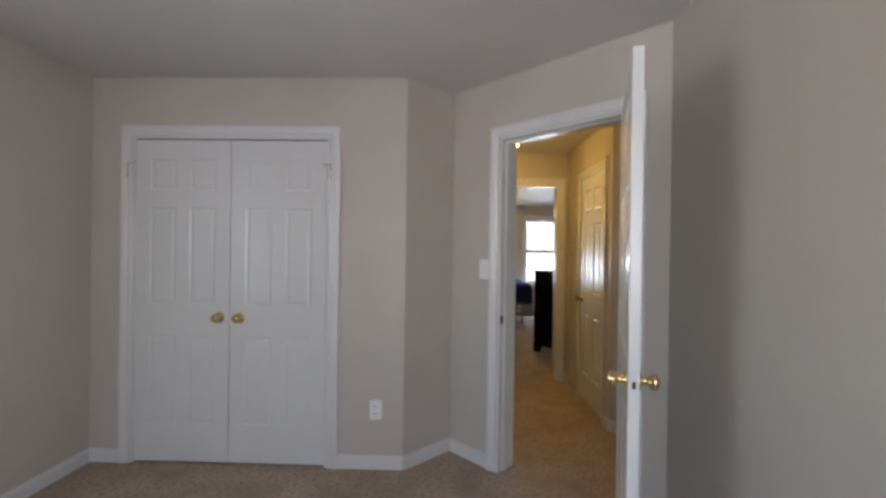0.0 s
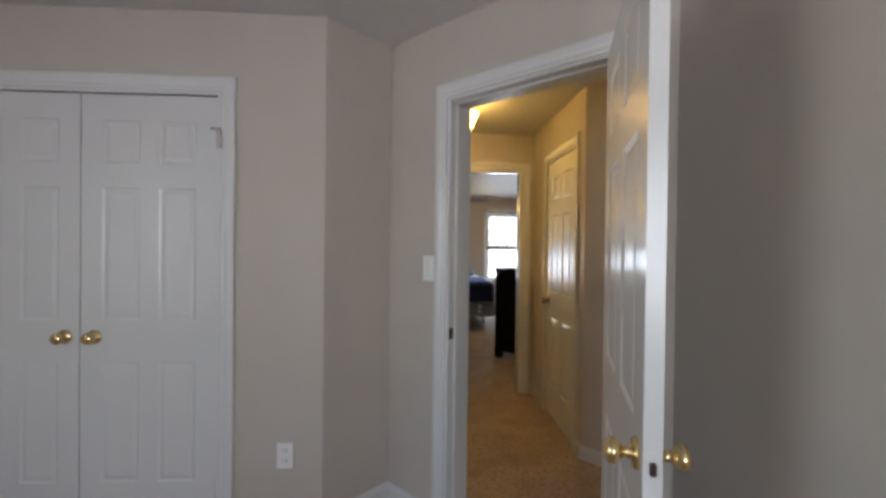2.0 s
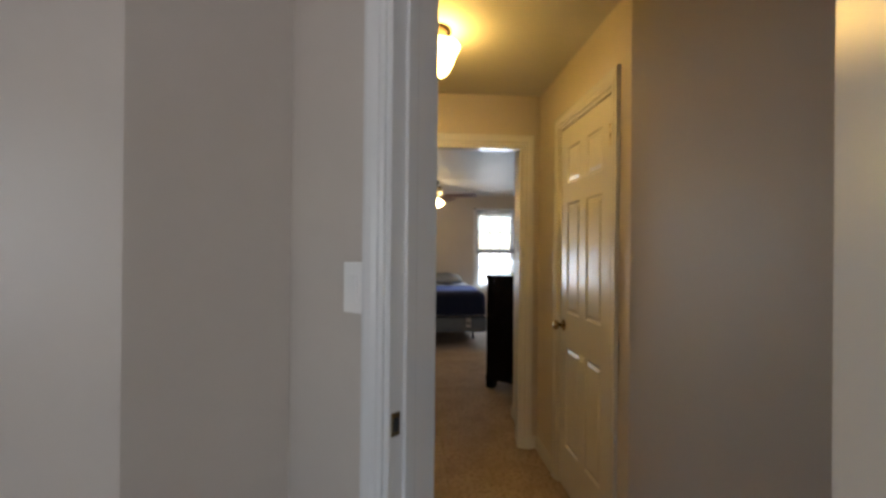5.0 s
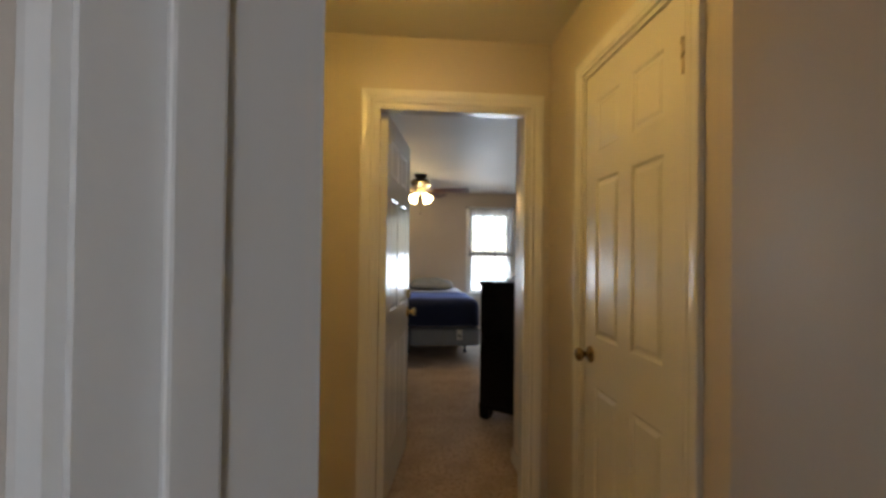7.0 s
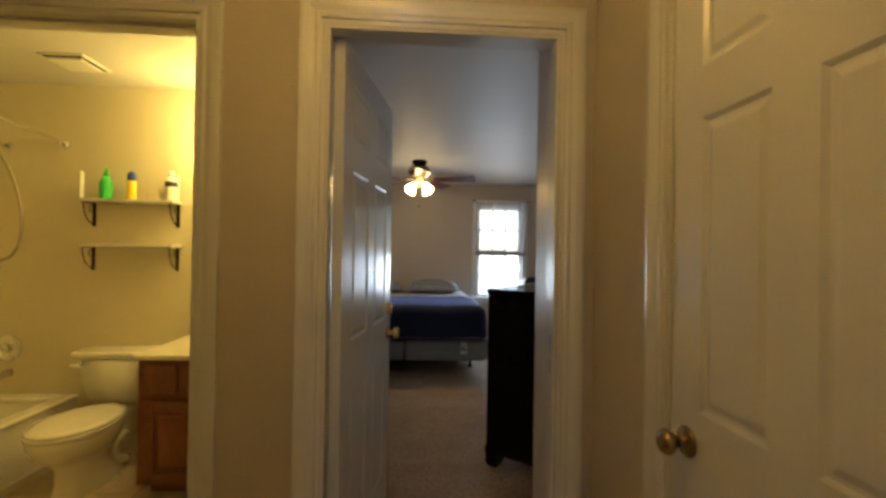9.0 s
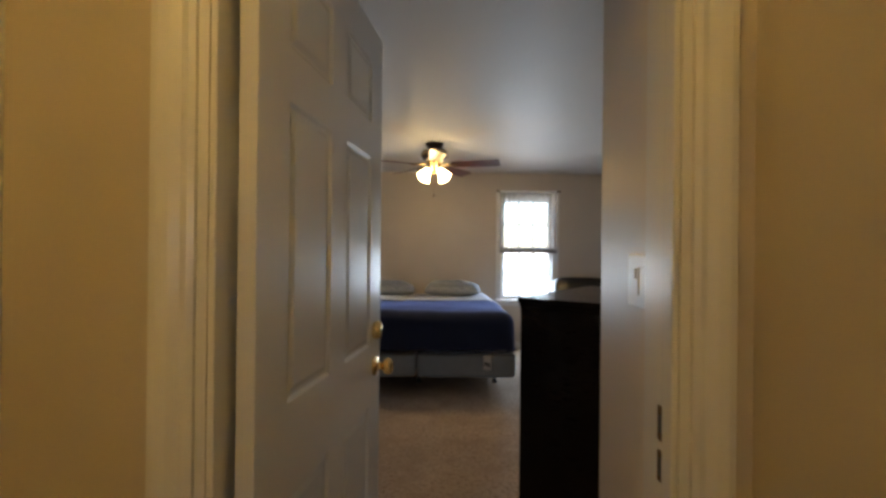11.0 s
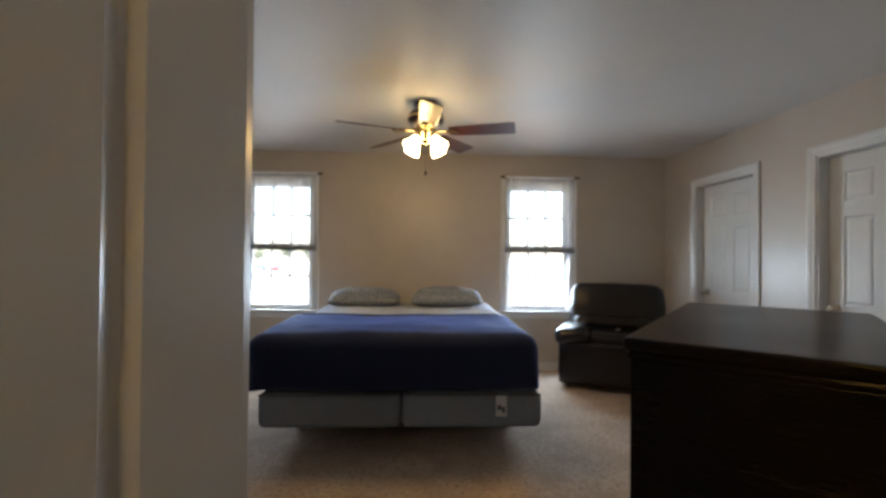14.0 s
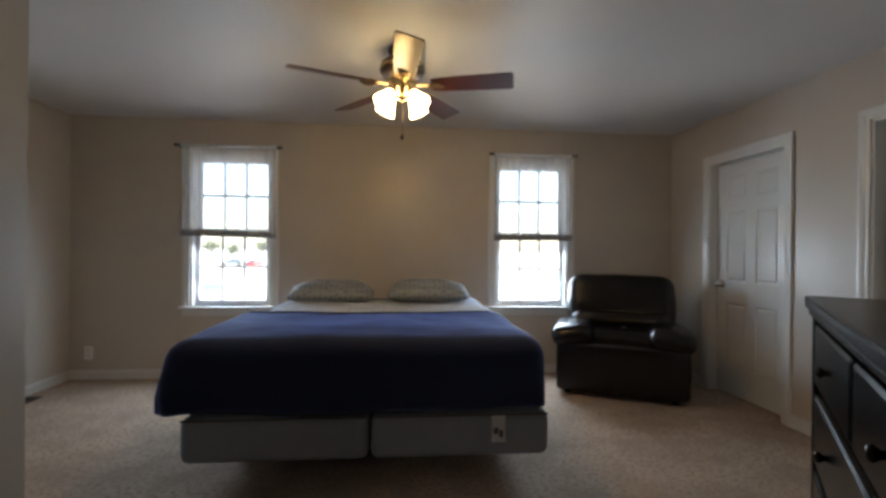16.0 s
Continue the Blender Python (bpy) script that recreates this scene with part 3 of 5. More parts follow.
# ---- windows ----
def window(name, cx):
    m = pose(cx, FY, 0)
    w = thing(name, "white double-hung window with muntins, daylight outside", "window", m, kind="structure")
    a, z0, z1 = WHALF, WZ0, WZ1
    part("window_casing", casing_mesh(-a + 0.004, a - 0.004, z0, z1 - 0.004, -0.001, -1), TRIM, w)
    part("window_sill", boxes((-a - 0.085, -0.045, z0 - 0.026, a + 0.085, 0.10, z0, 0.004)), TRIM, w)
    part("apron", boxes((-a - 0.06, -0.016, z0 - 0.085, a + 0.06, -0.001, z0 - 0.027, 0.003)), TRIM, w)
    part("window_frame", boxes((-a, 0.0, z0, -a + 0.022, 0.149, z1), (a - 0.022, 0.0, z0, a, 0.149, z1), (-a + 0.022, 0.0, z1 - 0.022, a - 0.022, 0.149, z1), (-a + 0.022, 0.10, z0, a - 0.022, 0.149, z0 + 0.02)), VINYL, w)
    zm = 1.325
    for nm, lo, hi, y in (("lower_sash", z0 + 0.004, zm + 0.02, 0.055), ("upper_sash", zm - 0.02, z1 - 0.022, 0.095)):
        i = a - 0.024
        s = part(nm, boxes((-i, y, lo, -i + 0.040, y + 0.032, hi), (i - 0.040, y, lo, i, y + 0.032, hi), (-i + 0.040, y, lo, i - 0.040, y + 0.032, lo + 0.05), (-i + 0.040, y, hi - 0.04, i - 0.040, y + 0.032, hi)), VINYL, w)
        gx0, gx1, gz0, gz1 = -i + 0.040, i - 0.040, lo + 0.05, hi - 0.04
        third, mid = (gx1 - gx0) / 3, (gz0 + gz1) / 2
        mb = boxes((gx0 + third - 0.012, y + 0.010, gz0, gx0 + third + 0.012, y + 0.016, gz1), (gx0 + 2 * third - 0.012, y + 0.010, gz0, gx0 + 2 * third + 0.012, y + 0.016, gz1), (gx0, y + 0.0095, mid - 0.012, gx1, y + 0.0165, mid + 0.012))
        part("muntins", mb, VINYL, s)
        g = part("pane", boxes((gx0, y + 0.018, gz0, gx1, y + 0.022, gz1)), GLASS, s, "clear glass pane")
        g.visible_shadow = False
    return w


window("window_1", WL)
window("window_2", WR)
def side_window(name, m, s):
    w = thing(name, "white window in the side wall", "window", m @ pose(s - 2.15, 0, 0), kind="structure")
    part("window_frame", boxes((2.15, -0.001, 0.75, 2.21, 0.10, 2.05), (3.29, -0.001, 0.75, 3.35, 0.10, 2.05), (2.21, -0.001, 0.75, 3.29, 0.10, 0.81), (2.21, -0.001, 1.99, 3.29, 0.10, 2.05), (2.21, 0.04, 1.38, 3.29, 0.08, 1.43)), VINYL, w)
    g = part("pane", boxes((2.21, 0.06, 0.81, 3.29, 0.064, 1.99)), GLASS, w)
    g.visible_shadow = False


side_window("window_3", along(W1[0], W1[1])[0], 1.80)
# assumed window, out of view, that holds the added south light
side_window("unseen_window_south", along(SW[0], SW[1])[0], 0.135)


def sheer_curtain(cx, tilt, half):
    """A short sheer panel on a rod, with a grey hem; it covers the upper sash."""
    top, low = 2.085, 1.325
    t = thing("sheer_curtain", "short white sheer curtain with grey hem hung over the upper sash", "curtain", pose(cx, FY - 0.055, 0), "sheer curtains on the windows")
    bm = bmesh.new()
    cols, rows = 72, 10
    grid = []
    for i in range(rows + 1):
        f = i / rows
        row = []
        for j in range(cols + 1):
            u = j / cols
            x = -half + 2 * half * u
            z = top + (low + tilt * (u - 0.5) - top) * f
            edge = min(u, 1 - u)
            y = (0.006 + 0.006 * f) * math.sin(2 * math.pi * (u * 11 + 0.35 * math.sin(5 * u))) * (0.9 if edge < 0.2 else 0.45)
            row.append(bm.verts.new((x, y, z)))
        grid.append(row)
    for i in range(rows):
        for j in range(cols):
            bm.faces.new((grid[i][j], grid[i][j + 1], grid[i + 1][j + 1], grid[i + 1][j]))
    part("cloth", bm, SHEER, t, smooth=True)
    bm = bmesh.new()
    hem = []
    for z in (0.004, -0.052):
        for off in (-0.003, 0.003):
            hem.append([bm.verts.new((-half - 0.004 + 2 * (half + 0.004) * k / cols, off + 0.011 * math.sin(2 * math.pi * (k / cols * 11 + 0.35 * math.sin(5 * k / cols))) * 0.7, low + tilt * (k / cols - 0.5) + z)) for k in range(cols + 1)])
    order = [hem[0], hem[1], hem[3], hem[2]]
    for a, b in zip(order, order[1:] + order[:1]):
        for k in range(cols):
            bm.faces.new((a[k], a[k + 1], b[k + 1], b[k]))
    part("hem", bm, SHEER_HEM, t, "grey weighted hem", True)
    part("rod_pocket", lathe([(0.009, -half), (0.0135, -half + 0.004), (0.0135, half - 0.004), (0.009, half)], 12, "x", m=pose(0, 0.0, 2.088)), POCKET, t, "white gathered rod pocket", True)
    part("rod", lathe([(0.006, -half - 0.03), (0.006, half + 0.03)], 10, "x", m=pose(0, 0.0, 2.088)), BRONZE, t, "thin metal rod")
    for s in (-1, 1):
        part("finial", lathe([(0.004, 0), (0.013, 0.006), (0.015, 0.014), (0.011, 0.022), (0.002, 0.026)], 12, "x", m=pose(s * (half + 0.028), 0, 2.088, 0, 0, 0 if s > 0 else 180)), BRONZE, t, smooth=True)
        part("bracket", boxes((s * (half + 0.012) - 0.006, 0.0, 2.074, s * (half + 0.012) + 0.006, 0.053, 2.100, 0.002)), BRONZE, t)
    return t


sheer_curtain(WL - 0.008, -0.018, 0.415)
sheer_curtain(WR, 0.004, 0.375)


# ---- bed ----
def soft_box(x0, y0, z0, x1, y1, z1, r, seg=4):
    bm = bmesh.new()
    box(bm, x0, y0, z0, x1, y1, z1, r, seg)
    return bm


BX0, BX1, BY0, BY1 = 0.045, 1.775, 8.14, 10.13
BXM = 0.908


def box_spring(x0, x1):
    t = thing("box_spring", "grey fabric box spring on a metal bed frame", "box spring", pose((x0 + x1) / 2, BY0, 0.192), "box springs under the mattress")
    hw = (x1 - x0) / 2 - 0.004
    part("body", soft_box(-hw, 0, 0, hw, BY1 - BY0, 0.215, 0.042), TICKING, t, smooth=True)
    pts = [(-hw + 0.012, 0.0, 0.205), (hw - 0.012, 0.0, 0.205)]
    part("piping", tube(pts, 0.005, 8), PIPING, t)
    return t


box_spring(BX0, BXM)
box_spring(BXM, BX1)


def law_tag():
    t = thing("fabric_tag", "white paper label hanging on the box spring", "tag", pose(1.515, BY0 - 0.004, 0.395))
    bm = bmesh.new()
    rows = [[bm.verts.new((x, -0.004 - 0.006 * math.sin(3.0 * f) - (0.006 * (x > 0) * f), -0.125 * f)) for x in (-0.032, 0.0, 0.034)] for f in (0, 0.25, 0.5, 0.75, 1.0)]
    for a, b in zip(rows, rows[1:]):
        for k in range(2):
            bm.faces.new((a[k], a[k + 1], b[k + 1], b[k]))
    bmesh.ops.solidify(bm, geom=bm.faces[:], thickness=0.0012)
    part("paper", bm, PAPER, t)
    part("print", boxes((-0.024, -0.0125, -0.085, 0.0, -0.0115, -0.055), (0.004, -0.014, -0.10, 0.022, -0.0125, -0.065)), PIPING, t, "dark printed lines")


law_tag()


def bed_frame():
    t = thing("steel_bedstead", "black metal bed frame on short round legs", "bed frame")
    part("rail", boxes((BX0 + 0.06, BY0 + 0.40, 0.155, BX0 + 0.095, BY1, 0.190), (BX1 - 0.095, BY0 + 0.40, 0.155, BX1 - 0.06, BY1, 0.190), (BX0 + 0.095, BY0 + 0.53, 0.160, BX1 - 0.095, BY0 + 0.565, 0.190), (BX0 + 0.095, BY1 - 0.3, 0.160, BX1 - 0.095, BY1 - 0.265, 0.190)), IRON, t)
    for x in (BX0 + 0.12, BXM, BX1 - 0.12):
        for y in (BY0 + 0.55, BY1 - 0.28):
            bm = lathe([(0.014, 0.03), (0.014, 0.16)], 12, "z", m=pose(x, y, 0))
            lathe([(0.010, 0.0), (0.026, 0.002), (0.028, 0.018), (0.020, 0.032), (0.014, 0.034)], 14, "z", bm, pose(x, y, 0))
            part("leg", bm, IRON, t)


bed_frame()
MT = 0.735
mt = thing("mattress", "white mattress lying on the box springs", "mattress", pose(0, 0, 0))
part("body", soft_box(BX0 + 0.01, BY0 + 0.03, 0.41, BX1 - 0.05, BY1 + 0.02, MT - 0.025, 0.05), SHEET, mt, smooth=True)


def draped(name, label, category, x0, x1, y0, y1, top, drops, material, seed, wave=0.02, nx=64, ny=56, group=""):
    """A cloth over the mattress: flat on top, falling at the sides by drops = (left, right, front, back)."""
    dl, dr, df, db = drops
    r = 0.095
    bm = bmesh.new()

    def fall(d, full):
        # d metres past the edge along the cloth: out, down
        if d <= 0:
            return 0.0, 0.0
        a = min(d / r, math.pi / 2)
        out, down = r * math.sin(a), r * (1 - math.cos(a))
        extra = max(0.0, d - r * math.pi / 2)
        return out, down + extra

    xs = [x0 - dl + (x1 + dr - x0 + dl) * i / nx for i in range(nx + 1)]
    ys = [y0 - df + (y1 + db - y0 + df) * j / ny for j in range(ny + 1)]
    grid = []
    for y in ys:
        row = []
        for x in xs:
            ex = x0 + r - x if x < x0 + r else (x - x1 + r if x > x1 - r else 0)
            sx = -1 if x < x0 + r else 1
            ey = y0 + r - y if y < y0 + r else 0
            side = (dl if sx < 0 else dr) + r
            e = math.hypot(ex, ey)
            ca, sa = (ex / e, ey / e) if e > 0 else (1.0, 0.0)
            if ex > 0 and ey > 0:
                # the corner rounds off into one smooth bulge
                e *= (side * ca * ca + (df + r) * sa * sa) / min(side / ca, (df + r) / sa)
            o, d = fall(e, dl)
            px = (x0 + r - o * ca) if ex > 0 and sx < 0 else (x1 - r + o * ca) if ex > 0 else x
            py = (y0 + r - o * sa) if ey > 0 else y
            k = min(1.0, d / 0.25)
            n1 = noise.noise(Vector((x * 2.3 + seed, y * 2.3, 0.3)))
            n2 = noise.noise(Vector((x * 7 + seed, y * 7, 1.7)))
            wob = wave * k * (n1 * 1.6 + 0.5 * math.sin(9 * (x + y) + seed))
            flare = (0.018 if sx > 0 else 0.018 + 0.035 * ca) * k
            if ex > 0:
                px += sx * (flare + wob) * ca
            if ey > 0:
                py -= (flare + wob) * sa
            z = top - d + (1 - k) * (0.018 * n1 + 0.006 * n2)
            row.append(bm.verts.new((px, py, z)))
        grid.append(row)
    for j in range(ny):
        for i in range(nx):
            bm.faces.new((grid[j][i], grid[j][i + 1], grid[j + 1][i + 1], grid[j + 1][i]))
    t = thing(name, label, category, pose(0, 0, 0), group)
    ob = part("cloth", bm, material, t, smooth=True)
    s = ob.modifiers.new("thick", "SOLIDIFY")
    s.thickness, s.offset = 0.016, 0.0
    return t


draped("bed_sheet", "pale grey patterned sheet folded back below the pillows", "bed sheet", BX0 + 0.01, BX1 - 0.02, 8.8, 10.14, MT - 0.002, (0.16, 0.16, 0.0, 0.0), SHEETPAT, 3.1, 0.008, 40, 30)
quilt = draped("comforter", "dark navy blue comforter spread over the bed", "comforter", BX0 - 0.065, BX1 - 0.028, BY0 - 0.005, 9.00, MT + 0.022, (0.292, 0.29, 0.278, 0.0), NAVY, 0.7, 0.016)


hem_line = []
for k in range(41):
    hx = BX0 + 0.035 + (BX1 - BX0 - 0.17) * k / 40
    hem_line.append((hx, 9.0 + 0.010 * noise.noise(Vector((hx * 3, 0.2, 5.0))), MT + 0.026 + 0.018 * noise.noise(Vector((hx * 2.3 + 0.7, 9.0 * 2.3, 0.3)))))
part("rolled_hem", tube(hem_line, 0.011, 8), NAVY, quilt, "turned-back rolled edge", True)


def pillow(cx, cy, w, d, h, turn, label):
    t = thing("pillow", label, "pillow", pose(cx, cy, MT + 0.012, 6, 0, turn), "pillows on the bed")
    bm = bmesh.new()
    n = 22
    tops, bots = [], []
    for i in range(n + 1):
        u = -1 + 2 * i / n
        ta, ba = [], []
        for j in range(n + 1):
            v = -1 + 2 * j / n
            fx = 1 - 0.05 * abs(v) ** 4
            f = max(0.0, (1 - abs(u) ** 3.2)) ** 0.5 * max(0.0, (1 - abs(v) ** 3.0)) ** 0.5
            b = 0.018 * noise.noise(Vector((u * 3 + cx, v * 3, 0.5)))
            x, y = u * w / 2 * fx, v * d / 2 * (1 - 0.06 * (1 - abs(u) ** 2) * 0.5)
            ta.append(bm.verts.new((x, y, 0.30 * h + f * (0.70 * h + b))))
            ba.append(bm.verts.new((x, y, 0.30 * h - f * 0.30 * h)))
        tops.append(ta)
        bots.append(ba)
    for i in range(n):
        for j in range(n):
            bm.faces.new((tops[i][j], tops[i + 1][j], tops[i + 1][j + 1], tops[i][j + 1]))
            bm.faces.new((bots[i][j], bots[i][j + 1], bots[i + 1][j + 1], bots[i + 1][j]))
    bmesh.ops.remove_doubles(bm, verts=bm.verts, dist=0.0005)
    part("cover", bm, PILLOW, t, smooth=True)
    return t


pillow(0.46, 9.93, 0.70, 0.40, 0.155, 2, "grey patterned bed pillow lying flat on the sheet")
pillow(1.28, 9.95, 0.70, 0.40, 0.165, -3, "grey patterned bed pillow lying flat on the sheet")


# ---- dresser ----
def dresser():
    m, length = along((1.434, 6.297), (1.979, 6.978))
    # x runs along the drawer fronts, y goes from them away to the left of that line
    t = thing("dresser", "tall dark espresso wood chest of drawers standing before the splayed wall", "dresser", m)
    L, Dp, top = 0.885, 0.485, 1.09
    part("top", boxes((0.0, -Dp, top - 0.028, L, 0.0, top, 0.006)), ESPRESSO, t, "glossy dark wood top")
    part("top_moulding", boxes((0.003, -Dp + 0.012, top - 0.044, L - 0.003, -0.007, top - 0.029, 0.005)), ESPRESSO, t)
    for x0 in (0.006, L - 0.034):
        part("side_panel", boxes((x0, -Dp + 0.02, 0.10, x0 + 0.028, -0.014, top - 0.045, 0.002)), ESPRESSO, t)
    part("back_panel", boxes((0.0365, -Dp + 0.02, 0.10, L - 0.0365, -Dp + 0.035, top - 0.045)), ESPRESSO, t)
    part("front_frame", boxes((0.0365, -0.09, 0.10, L - 0.0365, -0.047, top - 0.045)), ESPRESSO, t)
    part("plinth", boxes((0.001, -Dp + 0.012, 0.085, L - 0.001, -0.006, 0.130, 0.005)), ESPRESSO, t)
    for x in (0.008, L - 0.098):
        for y in (-Dp + 0.014, -0.092):
            bm = bmesh.new()
            rows = []
            for z, k in ((0.0, 0.012), (0.03, 0.0), (0.06, 0.004), (0.086, 0.0)):
                rows.append([bm.verts.new(p) for p in ((x + k, y + k, z), (x + 0.09 - k, y + k, z), (x + 0.09 - k, y + 0.085 - k, z), (x + k, y + 0.085 - k, z))])
            for a, b in zip(rows, rows[1:]):
                for q in range(4):
                    bm.faces.new((a[q], a[(q + 1) % 4], b[(q + 1) % 4], b[q]))
            bm.faces.new(rows[0][::-1])
            bm.faces.new(rows[-1])
            part("foot", bm, ESPRESSO, t, "shaped bracket foot")
    zs = [0.140, 0.345, 0.535, 0.715, 0.885, 1.040]
    for z0, z1 in zip(zs, zs[1:]):
        cols = ((0.042, L / 2 - 0.008), (L / 2 + 0.008, L - 0.042)) if z1 > 1.0 else ((0.042, L - 0.042),)
        for x0, x1 in cols:
            dr = part("drawer", boxes((x0, -0.046, z0 + 0.008, x1, -0.014, z1 - 0.008, 0.010)), ESPRESSO, t)
            for kx in ((x0 + x1) / 2,) if len(cols) == 2 else (x0 + 0.19, x1 - 0.19):
                part("pull", lathe([(0.007, -0.015), (0.005, -0.010), (0.010, -0.004), (0.011, 0.000), (0.008, 0.004), (0.001, 0.005)], 14, "y", m=pose(kx, 0.0, (z0 + z1) / 2)), ESPRESSO, dr, "small dark knob", True)


dresser()


# ---- armchair ----
def cushion(x0, y0, z0, x1, y1, z1, r, puff=0.02, seg=5):
    bm = soft_box(x0, y0, z0, x1, y1, z1, r, seg)
    bmesh.ops.subdivide_edges(bm, edges=[e for e in bm.edges if e.calc_length() > 0.15], cuts=5, use_grid_fill=True)
    c = Vector(((x0 + x1) / 2, (y0 + y1) / 2, (z0 + z1) / 2))
    for v in bm.verts:
        u, w, q = (2 * (v.co.x - c.x) / (x1 - x0), 2 * (v.co.y - c.y) / (y1 - y0), 2 * (v.co.z - c.z) / (z1 - z0))
        f = max(0, 1 - u * u) * max(0, 1 - w * w) + max(0, 1 - u * u) * max(0, 1 - q * q) + max(0, 1 - w * w) * max(0, 1 - q * q)
        nz = 0.006 * noise.noise(v.co * 9)
        v.co = c + (v.co - c) * (1 + puff * f) + Vector((nz, nz, nz))
    return bm


def armchair():
    p, q = Vector((2.335, 9.635)), Vector((3.165, 9.245))
    m, w = along(p, q)
    t = thing("armchair", "dark brown leather armless recliner chair turned in the corner", "armchair", m)
    w = 0.975
    part("base", cushion(0.0, 0.03, 0.025, w, 0.72, 0.42, 0.030, 0.004), LEATHER, t, "leather covered base with plain sides", True)
    part("front_panel", cushion(-0.005, -0.03, 0.045, w + 0.005, 0.10, 0.445, 0.032, 0.010), LEATHER, t, "padded footrest panel", True)
    part("seat", cushion(0.22, 0.015, 0.385, w - 0.22, 0.56, 0.545, 0.07, 0.03), LEATHER, t, "plump leather seat cushion", True)
    for x0, x1, lean in ((-0.050, 0.285, -9), (w - 0.285, w + 0.050, 9)):
        mid = (x0 + x1) / 2
        part("arm_pad", cushion(x0 - mid, -0.045, -0.085, x1 - mid, 0.58, 0.085, 0.075, 0.06), LEATHER, t, "low rounded leather arm pad", True, pose(mid, 0, 0.495, 0, lean, 0))
    part("back_roll", cushion(0.10, 0.30, 0.50, w - 0.10, 0.56, 0.66, 0.075, 0.05), LEATHER, t, "padded lower back roll", True)
    tilt = pose(0, 0.37, 0.50, -14, 0, 0)
    part("backrest", cushion(0.06, -0.05, 0.0, w - 0.06, 0.24, 0.485, 0.095, 0.06), LEATHER, t, "wide padded leather backrest", True, tilt)
    part("back_shell", cushion(0.06, 0.60, 0.10, w - 0.06, 0.70, 0.80, 0.04, 0.01), LEATHER, t, "", True)
    for x in (0.08, w - 0.08):
        for y in (0.09, 0.62):
            part("foot", lathe([(0.024, 0.0), (0.028, 0.03)], 12, m=pose(x, y, 0)), SLOT, t, "black foot")


armchair()


# ---- ceiling fan ----
def ceiling_fan():
    cx, cy = 1.04, 8.635
    t = thing("ceiling_fan", "five-bladed ceiling fan with cherry blades and four lit glass shades", "ceiling fan", pose(cx, cy, 0))
    part("canopy", lathe([(0.085, HM), (0.083, HM - 0.02), (0.060, HM - 0.050), (0.030, HM - 0.06)], 28), BRONZE, t, smooth=True)
    part("motor", lathe([(0.030, HM - 0.058), (0.105, HM - 0.066), (0.125, HM - 0.085), (0.128, HM - 0.135), (0.110, HM - 0.165), (0.075, HM - 0.180)], 32), BRONZE, t, "dark bronze motor housing", True)
    part("motor_band", lathe([(0.1285, HM - 0.098), (0.1315, HM - 0.102), (0.1315, HM - 0.122), (0.1285, HM - 0.126)], 32), ANTIQUE, t, "antique brass band", True)
    zb = 2.125
    for k in range(5):
        a = -87 + 72 * k
        r = pose(0, 0, zb, 0, 0, a)
        bm = bmesh.new()
        box(bm, 0.085, -0.018, -0.006, 0.185, 0.018, 0.002, 0.003, 1)
        pts = [(0.15, 0.014), (0.165, 0.034), (0.185, 0.048), (0.205, 0.050), (0.225, 0.036), (0.245, 0.014), (0.252, 0.0)]
        ring = pts + [(x, -y) for x, y in pts[-2::-1]]
        lo = [bm.verts.new((x, y, -0.011)) for x, y in ring]
        hi = [bm.verts.new((x, y, -0.005)) for x, y in ring]
        bm.faces.new(lo[::-1])
        bm.faces.new(hi)
        for i in range(len(ring)):
            bm.faces.new((lo[i], lo[(i + 1) % len(ring)], hi[(i + 1) % len(ring)], hi[i]))
        part("blade_arm", bm, ANTIQUE, t, "antique brass blade arm", m=r)
        bm = bmesh.new()
        pr = [(0.175, 0.050), (0.24, 0.059), (0.40, 0.066), (0.60, 0.0705), (0.628, 0.069), (0.637, 0.060), (0.638, 0.0)]
        out = [(x, y) for x, y in pr] + [(x, -y) for x, y in pr[-2::-1]]
        lo = [bm.verts.new((x, y, -0.003)) for x, y in out]
        hi = [bm.verts.new((x, y, 0.003)) for x, y in out]
        bm.faces.new(lo[::-1])
        bm.faces.new(hi)
        for i in range(len(out)):
            bm.faces.new((lo[i], lo[(i + 1) % len(out)], hi[(i + 1) % len(out)], hi[i]))
        part("blade", bm, FANWOOD, t, "reddish cherry wood blade", m=r @ pose(0, 0, 0.0, -15, 0, 0))
    part("light_fitter", lathe([(0.075, 2.155), (0.078, 2.135), (0.055, 2.110), (0.050, 2.075), (0.040, 2.055), (0.014, 2.045), (0.004, 2.03)], 28), BRASS, t, "antique brass light fitter", True)
    for k in range(4):
        a = 45 + 90 * k
        r = pose(0, 0, 2.085, 0, 0, a)
        part("lamp_arm", tube([(0.03, 0, 0.0), (0.055, 0, 0.008), (0.075, 0, 0.0), (0.085, 0, -0.018)], 0.009, 10), BRASS, t, smooth=True, m=r)
        sh = lathe([(0.020, 0.0), (0.026, -0.010), (0.034, -0.030), (0.043, -0.055), (0.052, -0.080), (0.060, -0.098), (0.057, -0.098), (0.048, -0.078), (0.030, -0.030), (0.018, -0.006)], 24)
        part("shade", sh, GLOW, t, "lit frosted bell glass shade", True, r @ pose(0.085, 0, -0.012, 0, -38, 0))
    part("pull_chain", tube([(0.004, -0.03, 2.05), (0.003, -0.03, 1.84)], 0.0012, 6), BRONZE, t)
